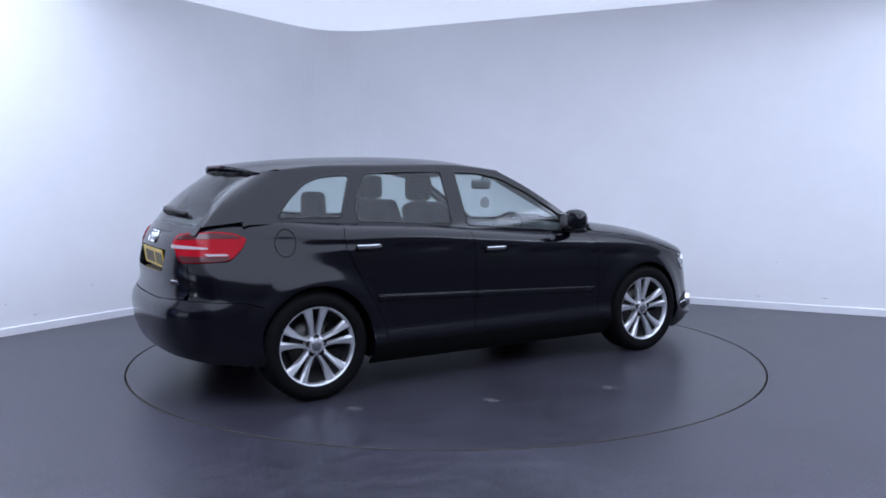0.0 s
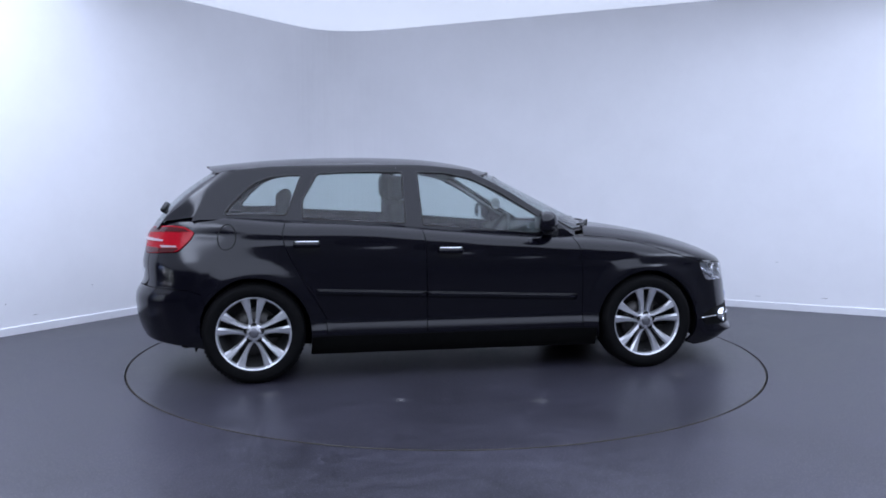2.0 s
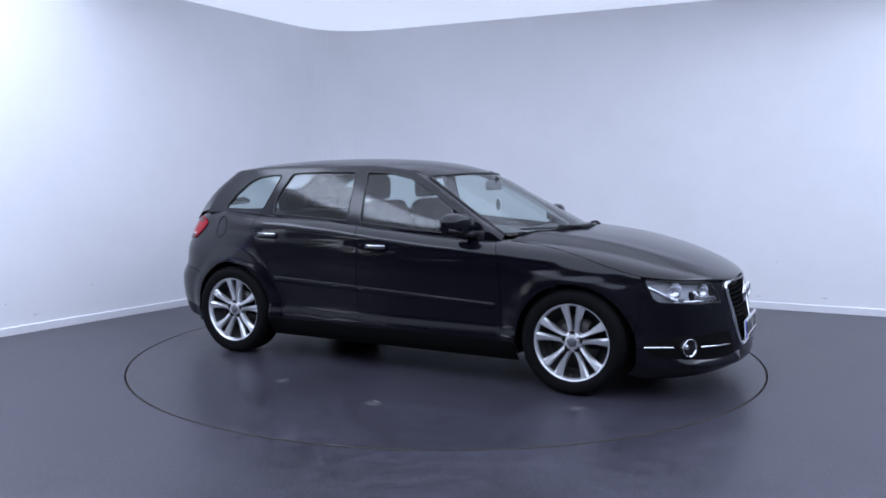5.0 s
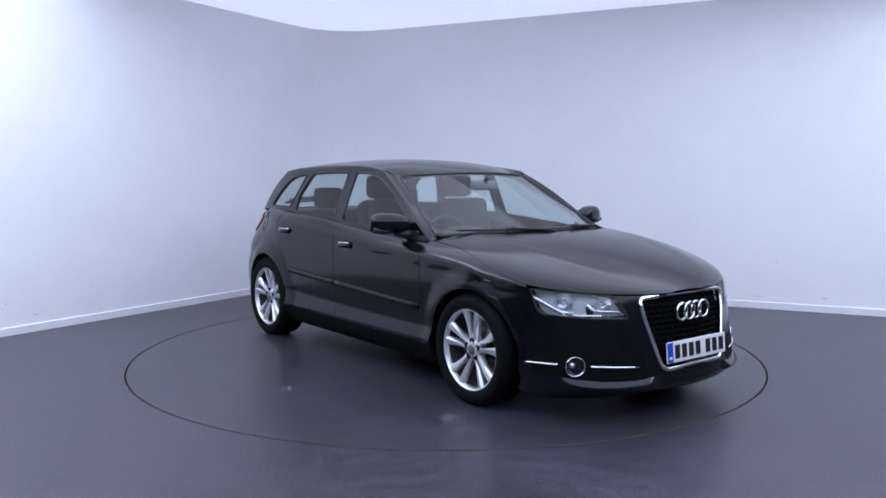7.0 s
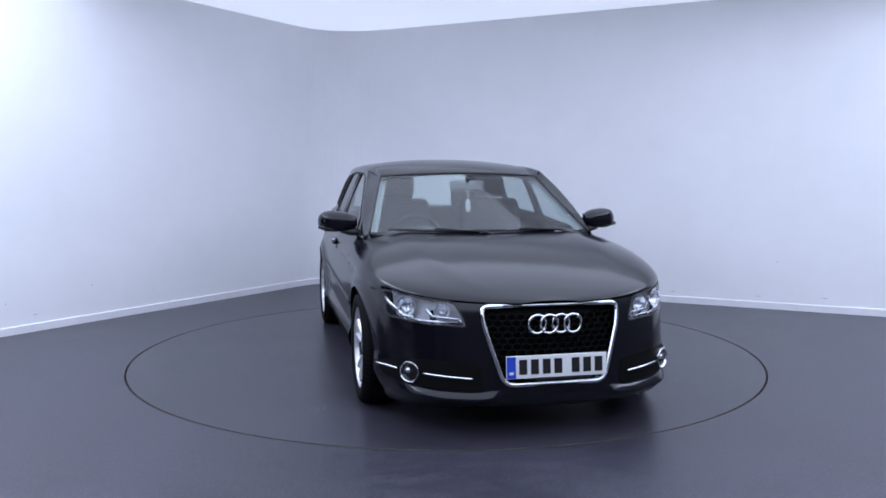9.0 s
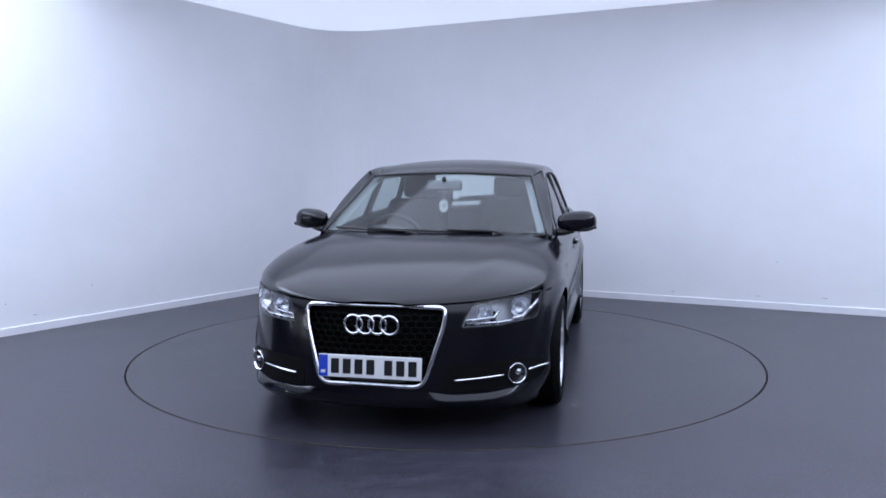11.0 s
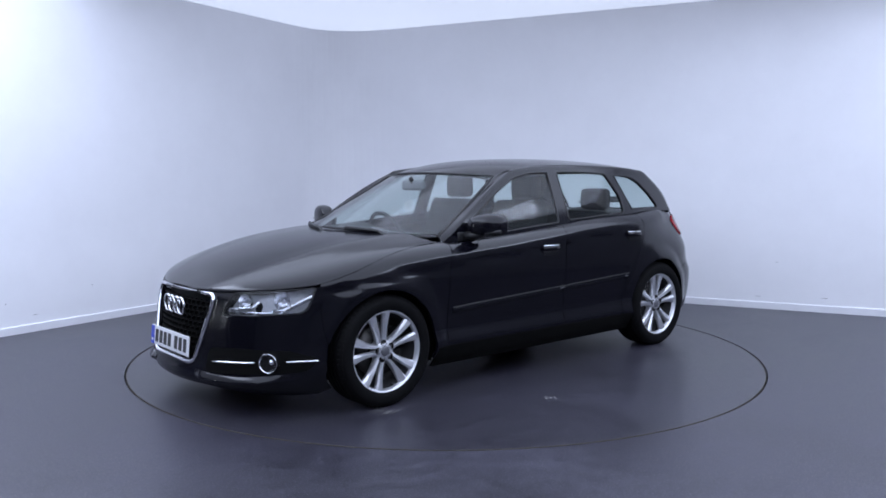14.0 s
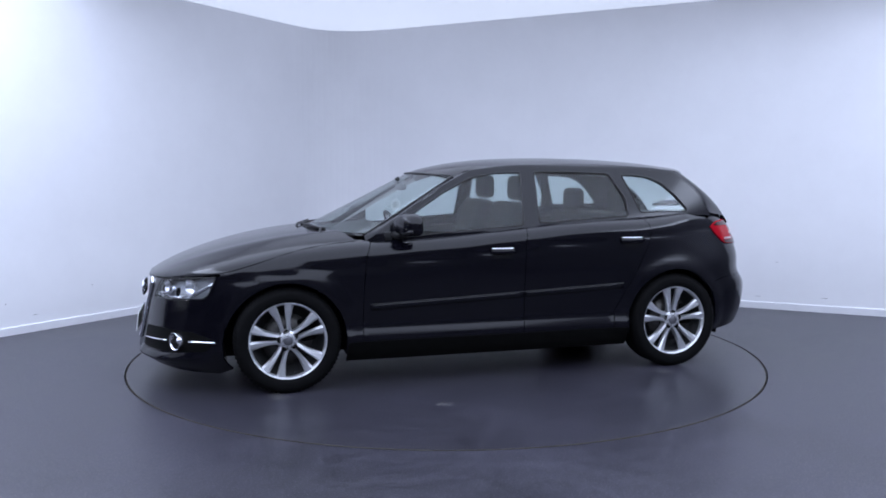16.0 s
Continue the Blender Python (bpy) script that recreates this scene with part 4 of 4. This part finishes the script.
# ---- tail ----
cr = lambda x: s_at(x) - S_REAR
bump = [(cr(-1.63), 0.562), (cr(-1.595), 0.50), (cr(-1.63), 0.42), (cr(-1.648), 0.312), (cr(-1.63), 0.225), (cr(-1.75), 0.235), (c_y(0.70, half_rear), 0.255), (c_y(0.55, half_rear), 0.27), (c_y(0.3, half_rear), 0.28)]
top = [(c_y(0.3, half_rear), 0.585), (c_y(0.55, half_rear), 0.597), (cr(-2.02), 0.598), (cr(-1.75), 0.590)]
rear_bumper = panel("rear_bumper", patch(tail, [(-c, z) for c, z in top] + [(-c, z) for c, z in bump] + bump[::-1] + top[::-1], 0.03, flange=0.02), PAINT, car, "black painted rear bumper")
gate_edge = [(c_y(0.3, half_rear), 0.590), (c_y(0.52, half_rear), 0.602), (cr(-2.055), 0.607), (cr(-2.039), 0.64), (cr(-2.039), 0.80), (cr(-2.030), 1.0)]
WELL = round_loop([(-0.33, 0.735), (0.33, 0.735), (0.36, 0.865), (-0.36, 0.865)], 0.03)
tailgate = panel("tailgate", patch(tail, [(-c, z) for c, z in gate_edge] + gate_edge[::-1], 0.03, holes=(WELL,), flange=0.05), PAINT, car, "black painted tailgate")
rear_glass = round_loop([(-0.525, 0.06), (0.525, 0.06), (0.505, 0.95), (-0.505, 0.95)], 0.05)
panel("hatch_frame", patch(hatch, [(-0.56, -0.05), (0.56, -0.05), (0.545, 1.0), (-0.545, 1.0)], 0.06, holes=(rear_glass,), flange=0.01), PAINT, tailgate, "black frame of the rear window")
panel("rear_window", patch(hatch, rear_glass, 0.08, flange=0, lift=-0.003), GLASS, tailgate, "tinted rear window")
bm = bmesh.new()
for j, (dx, dz) in enumerate(((0.12, 0.010), (-0.030, -0.004), (-0.036, -0.017), (0.10, -0.024))):
    for k in range(17):
        v = -1 + k / 8
        p = Vector(roof(-1.58, v * 0.93))
        bm.verts.new((p.x + dx, p.y, p.z + dz))
bm.verts.ensure_lookup_table()
for j in range(4):
    for k in range(16):
        a, b = j * 17 + k, ((j + 1) % 4) * 17 + k
        bm.faces.new([bm.verts[i] for i in (a, a + 1, b + 1, b)])
bm.faces.new([bm.verts[j * 17] for j in range(4)])
bm.faces.new([bm.verts[j * 17 + 16] for j in range(3, -1, -1)])
bmesh.ops.recalc_face_normals(bm, faces=bm.faces[:])
spoiler = part("roof_spoiler", bm, PAINT, tailgate, "black roof spoiler")
part("brake_light", box(0.012, 0.30, 0.014, 0.003, 1, Matrix.Translation((-1.614, 0, 1.345))), RED_DARK, spoiler, "red high brake light")
plate(tailgate, -1.998, 0.80, 8, YELLOW, 180, False)
panel("plate_recess", patch(tail, [(-0.4, 0.70), (0.4, 0.70), (0.4, 0.90), (-0.4, 0.90)], 0.08, flange=0, lift=-0.05), GLOSS_BLACK, tailgate, "dark recess round the rear plate")
for k in range(4):
    pts = [Vector(tail(0.075 - 0.05 * k + 0.034 * math.cos(2 * math.pi * j / 24), 0.925 + 0.034 * math.sin(2 * math.pi * j / 24))) - Vector((0.004, 0, 0)) for j in range(24)]
    part("emblem_ring", tube(pts, 0.005, 6, True), CHROME, tailgate, "chrome emblem ring", True)
part("model_badge", box(0.006, 0.085, 0.022, 0.002, 1, Matrix.Translation(tail(c_y(0.50, half_rear), 0.69)) @ Euler((0, 0, radians(24))).to_matrix().to_4x4()), CHROME, tailgate, "small chrome badge")
arm = part("rear_wiper", tube([(-1.906, 0.05, 1.072), (-1.918, 0.0, 1.090), (-1.886, -0.34, 1.066)], 0.019, 8, flat=1.0), TRIM, tailgate, "black rear wiper", True)
part("wiper_blade", tube([(-1.899, 0.02, 1.066), (-1.853, -0.40, 1.05)], 0.013, 6), TRIM, arm, "black wiper blade", True)
for sg in (-1, 1):
    side = (lambda f: f) if sg < 0 else mirrored
    own = lambda c, z: side(tail)(c, z)
    TL = round_loop([(c_y(0.44, half_rear), 0.915), (c_y(0.48, half_rear), 0.955), (cr(-1.95), 0.975), (cr(-1.85), 0.967), (cr(-1.745), 0.935), (cr(-1.77), 0.885), (cr(-1.84), 0.818), (c_y(0.66, half_rear), 0.805), (c_y(0.56, half_rear), 0.80), (c_y(0.50, half_rear), 0.86)], 0.03)
    tl = panel("tail_light", patch(own, TL, 0.025, flange=0.02, lift=0.008), RED, car, "red tail lamp wrapping round the corner")
    bar = [(c_y(0.44, half_rear), 0.897), (cr(-2.03), 0.893), (cr(-1.955), 0.887), (cr(-1.955), 0.879), (cr(-2.03), 0.877), (c_y(0.45, half_rear), 0.877)]
    panel("reversing_lens", patch(own, bar, 0.03, flange=0.002, lift=0.011), PALE, tl, "pale strip across the lamp")
    upper = [(c_y(0.47, half_rear), 0.922), (c_y(0.50, half_rear), 0.948), (cr(-1.95), 0.966), (cr(-1.85), 0.958), (cr(-1.79), 0.94), (cr(-1.95), 0.936)]
    panel("upper_lens", patch(own, upper, 0.03, flange=0.002, lift=0.0105), RED_DARK, tl, "darker red upper lens")
    glint = [(cr(-1.97), 0.853), (cr(-1.86), 0.853), (cr(-1.845), 0.844), (cr(-1.95), 0.841)]
    panel("clear_lens", patch(own, glint, 0.03, flange=0.002, lift=0.0125), PALE, tl, "small pale strip in the lower lens")
    low = [(c_y(0.56, half_rear), 0.806), (c_y(0.62, half_rear), 0.806), (cr(-1.86), 0.818), (cr(-1.83), 0.838), (cr(-1.96), 0.838), (c_y(0.535, half_rear), 0.84)]
    panel("lower_lens", patch(own, low, 0.03, flange=0.002, lift=0.0105), RED_DARK, tl, "darker red lower lens")

# ---- wheels ----
def wheel_meshes():
    y0 = 0.083
    rimbm = lathe([(0.185, -0.10), (0.200, 0.0), (0.214, 0.070), (0.2185, 0.088), (0.222, 0.096), (0.228, 0.1015), (0.2325, 0.101), (0.234, 0.092), (0.226, 0.07), (0.215, -0.10)], 72)
    hub = lathe([(0.0005, y0 - 0.002), (0.040, y0 - 0.002), (0.058, y0 - 0.012), (0.064, y0 - 0.03), (0.064, y0 - 0.06), (0.0005, y0 - 0.06)], 40)
    parts = [rimbm, hub]
    spokes = []
    for e in (-1, 1):
        bm = bmesh.new()
        rows = []
        # radius, offset from the pair's axis, half width, face height, depth
        for r, off, w, f, d in ((0.046, 0.0195, 0.0135, y0 - 0.010, 0.04), (0.085, 0.0225, 0.0128, y0 - 0.005, 0.04), (0.125, 0.029, 0.0160, y0 + 0.001, 0.036),
                                (0.165, 0.0385, 0.0215, y0 + 0.006, 0.032), (0.198, 0.048, 0.0268, y0 + 0.010, 0.03), (0.2215, 0.0545, 0.0300, y0 + 0.012, 0.03)):
            c = e * off
            rows.append([bm.verts.new(v) for v in ((c - w, f - d, r), (c - w, f - 0.012 - (0.004 if e < 0 else 0.0), r), (c - w * 0.55, f - (0.004 if e < 0 else 0), r), (c + w * 0.55, f - (0 if e < 0 else 0.004), r),
                                                   (c + w, f - 0.012 - (0.004 if e > 0 else 0.0), r), (c + w, f - d, r))])
        for i in range(len(rows) - 1):
            for j in range(6):
                bm.faces.new((rows[i][j], rows[i][(j + 1) % 6], rows[i + 1][(j + 1) % 6], rows[i + 1][j]))
        bm.faces.new(rows[0])
        bm.faces.new(rows[-1][::-1])
        bmesh.ops.recalc_face_normals(bm, faces=bm.faces[:])
        spoke_me = mesh_of("spoke", bm, ALLOY, True)
        spoke_me.set_sharp_from_angle(angle=radians(28))
        spokes.append(spoke_me)
    rim_me = mesh_of("wheel", join(*parts), ALLOY, True)
    rim_me.set_sharp_from_angle(angle=radians(32))
    tread = [(0.226, 0.092), (0.232, 0.104), (0.245, 0.110), (0.262, 0.1135), (0.280, 0.113), (0.292, 0.110), (0.294, 0.108), (0.304, 0.1), (0.311, 0.09), (0.315, 0.078)]
    for g in (0.052, 0.018, -0.018, -0.052):
        tread += [(0.317, g + 0.008), (0.309, g + 0.006), (0.309, g - 0.006), (0.317, g - 0.008)]
    tread += [(0.315, -0.078), (0.304, -0.1), (0.28, -0.113), (0.245, -0.11), (0.22, -0.09)]
    tyre = lathe(tread, 96)
    # notches in the shoulder
    blocks = []
    for k in range(72):
        a = 2 * math.pi * k / 72
        b = box(0.011, 0.030, 0.007, 0, 1, Matrix.Rotation(a, 4, "Y") @ Matrix.Translation((0, 0.091, 0.3085)) @ Matrix.Rotation(radians(-38), 4, "X"))
        blocks.append(b)
    tyre_me = mesh_of("tyre", join(tyre, *blocks), RUBBER, True)
    tyre_me.set_sharp_from_angle(angle=radians(40))
    cap = mesh_of("hub_cap", lathe([(0.0005, y0 + 0.004), (0.022, y0 + 0.003), (0.028, y0), (0.029, y0 - 0.006)], 28), surface("hub_cap_grey", (0.20, 0.20, 0.22), 0.4, metal=0.7, vary=0.2, scale=120), True)
    bolt = mesh_of("bolt", lathe([(0.0005, y0 - 0.004), (0.009, y0 - 0.004), (0.0115, y0 - 0.008), (0.0115, y0 - 0.03)], 10), STEEL, True)
    dish = mesh_of("bolt_seat", lathe([(0.0105, y0 - 0.012), (0.0165, y0 - 0.0002), (0.019, y0 - 0.006)], 16), UNDER, True)
    disc = mesh_of("brake_disc", lathe([(0.06, 0.02), (0.152, 0.02), (0.152, -0.005), (0.06, -0.005)], 40), STEEL, True)
    calf = mesh_of("brake_caliper", box(0.09, 0.06, 0.14, 0.015, 2, Matrix.Translation((-0.125, 0.01, 0.03))), UNDER, True)
    # near-black liner added over the alloy barrel to darken the gaps between spokes
    barrel = mesh_of("inner_barrel", lathe([(0.2135, 0.074), (0.2085, 0.050), (0.1975, 0.0), (0.184, -0.02), (0.0005, -0.03)], 64), surface("dark_barrel_liner", (0.02, 0.02, 0.021), 0.6, vary=0.3, scale=40), True)
    valve = mesh_of("valve", box(0.008, 0.02, 0.014, 0.003, 1, Matrix.Translation((0, y0 + 0.004, -0.198))), TRIM)
    return spokes, rim_me, tyre_me, cap, bolt, dish, disc, calf, barrel, valve


spoke_mes, rim_me, tyre_me, cap_me, bolt_me, dish_me, disc_me, calf_me, barrel_me, valve_me = wheel_meshes()
for wx in (AXLE, -AXLE):
    for sg in (-1, 1):
        w = tagged(new("wheel", rim_me), "silver ten-spoke alloy wheel with a black tyre")
        w.parent = car
        w.matrix_basis = pose(wx, sg * 0.762, HUB_Z + 0.003, 0, 0, 0 if sg > 0 else 180) @ pose(0, 0, 0, 0, 11 if sg > 0 and wx > 0 else 0, 0)
        for nm, me in (("tyre", tyre_me), ("hub_cap", cap_me), ("brake_disc", disc_me), ("brake_caliper", calf_me), ("inner_barrel", barrel_me), ("valve", valve_me)):
            o = new(nm, me)
            o.parent = w
        for k in range(5):
            for nm, me in (("bolt", bolt_me), ("bolt_seat", dish_me)):
                o = new(nm, me)
                o.parent = w
                a = radians(72 * k)
                o.matrix_basis = Matrix.Translation((0.047 * math.sin(a), 0, 0.047 * math.cos(a)))
            for me in spoke_mes:
                o = new("spoke", me)
                o.parent = w
                o.matrix_basis = pose(0, 0, 0, 0, 72 * k, 0)
        bm = lathe([(0.372, -0.30), (0.372, 0.055)], 40)
        bm.transform(Matrix.Translation((wx, sg * 0.762, HUB_Z + 0.005)) @ Matrix.Diagonal((1, sg, 1, 1)))
        bmesh.ops.delete(bm, geom=[f for f in bm.faces if f.calc_center_median().z < 0.22], context="FACES")
        part("wheel_arch_liner", bm, UNDER, car, "black wheel arch liner", True)

# ---- underside and cabin ----
part("underbody", join(box(3.5, 1.22, 0.22, 0.03, 2, Matrix.Translation((-0.02, 0, 0.295))), box(1.62, 1.64, 0.16, 0.02, 2, Matrix.Translation((0, 0, 0.27))),
                       box(0.85, 1.16, 0.25, 0.03, 2, Matrix.Translation((1.50, 0, 0.50))), box(0.6, 1.2, 0.35, 0.03, 2, Matrix.Translation((-1.62, 0, 0.5)))), UNDER, car, "black underside")
for sg in (-1, 1):
    side = (lambda f: f) if sg < 0 else mirrored
    for poly, nm in ((front_door, "door_card"), (rear_door, "door_card")):
        panel(nm, patch(side(lower), poly, 0.12, flange=0, lift=-0.07), DASH, car, "dark inner door panel")


def seat(x, y, wide, back, name, label, heads):
    """A seat: cushion, backrest, headrests."""
    ob = part(name, box(0.52, wide, 0.16, 0.06, 3, Matrix.Translation((x, y, 0.50)) @ Euler((0, radians(-8), 0)).to_matrix().to_4x4()), CLOTH, car, label, True)
    bm = box(0.15, wide, back, 0.055, 3)
    for v in bm.verts:
        v.co.y *= 1 - 0.12 * max(0, v.co.z / back + 0.1)
    bm.transform(Matrix.Translation((x - 0.24, y, 0.52 + back / 2)) @ Euler((0, radians(-17), 0)).to_matrix().to_4x4())
    part("backrest", bm, CLOTH, ob, "dark cloth backrest", True)
    hx = x - 0.24 - back / 2 * 0.30
    for hy in heads:
        h = part("headrest", box(0.09, 0.26, 0.17, 0.04, 3, Matrix.Translation((hx - 0.035, y + hy, 0.52 + back + 0.085))), CLOTH, ob, "dark padded headrest", True)
        for d in (-0.06, 0.06):
            part("headrest_post", tube([(hx - 0.01, y + hy + d, 0.46 + back), (hx - 0.03, y + hy + d, 0.54 + back)], 0.007, 6), STEEL, h)
    return ob


seat(0.02, -0.36, 0.50, 0.60, "front_seat", "dark cloth front seat", (0,))
seat(0.02, 0.36, 0.50, 0.60, "front_seat", "dark cloth front seat", (0,))
seat(-0.76, 0.0, 1.22, 0.50, "rear_seat", "dark cloth rear bench seat", (-0.38, 0.38))
bm = bmesh.new()
rows = []
for k in range(21):
    y = -0.70 + 1.40 * k / 20
    hoodz = 0.05 * math.exp(-((y + 0.36) / 0.17) ** 2)
    foot = screen(y, 0.0)
    rows.append([bm.verts.new(v) for v in ((foot[0] - 0.03, y, 0.915), (foot[0] - 0.22, y, 0.925 + hoodz * 0.3), (0.60, y, 0.915 + hoodz), (0.52, y, 0.885 + hoodz), (0.50, y, 0.78), (0.58, y, 0.55))])
for k in range(20):
    for j in range(5):
        bm.faces.new((rows[k][j], rows[k][j + 1], rows[k + 1][j + 1], rows[k + 1][j]))
bmesh.ops.recalc_face_normals(bm, faces=bm.faces[:])
part("dashboard", bm, DASH, car, "dark soft dashboard", True)
turn = Matrix.Translation((0.36, -0.36, 0.85)) @ Euler((0, radians(-64), 0)).to_matrix().to_4x4()
bm = tube([(0.185 * math.cos(2 * math.pi * k / 40), 0.185 * math.sin(2 * math.pi * k / 40), 0) for k in range(40)], 0.016, 8, True)
bm.transform(turn)
sw = part("steering_wheel", bm, DASH, car, "dark steering wheel", True)
bm = join(box(0.13, 0.17, 0.06, 0.025, 2, Matrix.Translation((0, 0, -0.02))), box(0.05, 0.34, 0.02, 0.008, 2, Matrix.Translation((0, 0, -0.02))), box(0.16, 0.05, 0.02, 0.008, 2, Matrix.Translation((-0.1, 0, -0.02))))
bm.transform(turn)
part("steering_boss", bm, DASH, sw, "dark steering wheel centre", True)
part("parcel_shelf", box(0.62, 1.16, 0.03, 0.01, 2, Matrix.Translation((-1.50, 0, 0.985))), DASH, car, "dark parcel shelf", True)
rv = part("rear_view_mirror", box(0.035, 0.245, 0.07, 0.02, 3, Matrix.Translation((0.41, 0, 1.222))), surface("mirror_case", (0.16, 0.16, 0.17), 0.5), car, "grey rear-view mirror", True)
part("mirror_stem", tube([(0.415, 0, 1.24), (0.44, 0, 1.275)], 0.016, 8), TRIM, rv, "dark mirror stem", True)
bm = lathe([(0.0005, 0.003), (0.037, 0.003), (0.037, -0.003), (0.0005, -0.003)], 32)
bm.transform(Matrix.Translation((0.449, 0, 1.083)) @ Euler((0, 0, radians(-38))).to_matrix().to_4x4() @ Matrix.Diagonal((1, 1, 1.15, 1)))
card = part("hanging_card", bm, WHITE, rv, "round white hanging air freshener card")
part("card_cord", tube([(0.449, 0, 1.12), (0.43, 0, 1.19)], 0.0018, 5), WHITE, card, "thin pale cord")
for k, w in enumerate((0.034, 0.044, 0.030)):
    b = box(w, 0.0085, 0.004, 0, 1, Matrix.Translation((0.449, 0, 1.098 - 0.014 * k)) @ Euler((0, 0, radians(-38))).to_matrix().to_4x4())
    part("card_mark", b, BRASS, card, "small printed bar")
for y0, y1 in ((-0.10, -0.62), (0.42, -0.10)):
    pts = []
    for k in range(9):
        t = k / 8
        y = y0 + (y1 - y0) * t
        p = Vector(screen(y, 0.035 + 0.02 * t))
        pts.append(p + Vector((0.012, 0, 0.012)))
    wiper = part("wiper", tube(pts, 0.008, 6), TRIM, ws, "black windscreen wiper", True)
    part("wiper_arm", tube([pts[0] + Vector((0.05, 0.12, -0.03)), pts[0] + Vector((0.03, 0.02, 0.005)), pts[4] + Vector((0.004, 0, 0.012))], 0.009, 6), TRIM, wiper, "black wiper arm", True)


def motions():
    """The turntable starts gently and then turns at a steady pace, and the car with it."""
    turns = [(0, 31.5), (0.25, 30.1), (0.5, 27.95), (0.75, 25.4), (1.0, 22.5)] + [(t, 22.5 - 12.432 * (t - 1)) for t in [1.5 + 0.5 * k for k in range(30)]]
    walk(turntable, [(t, pose(0, 0, 0, 0, 0, a)) for t, a in turns])
    walk(car, [(t, pose(0, 0, 0, 0, 0, a) @ pose(-0.0555, 0.0672, 0.0)) for t, a in turns])


motions()
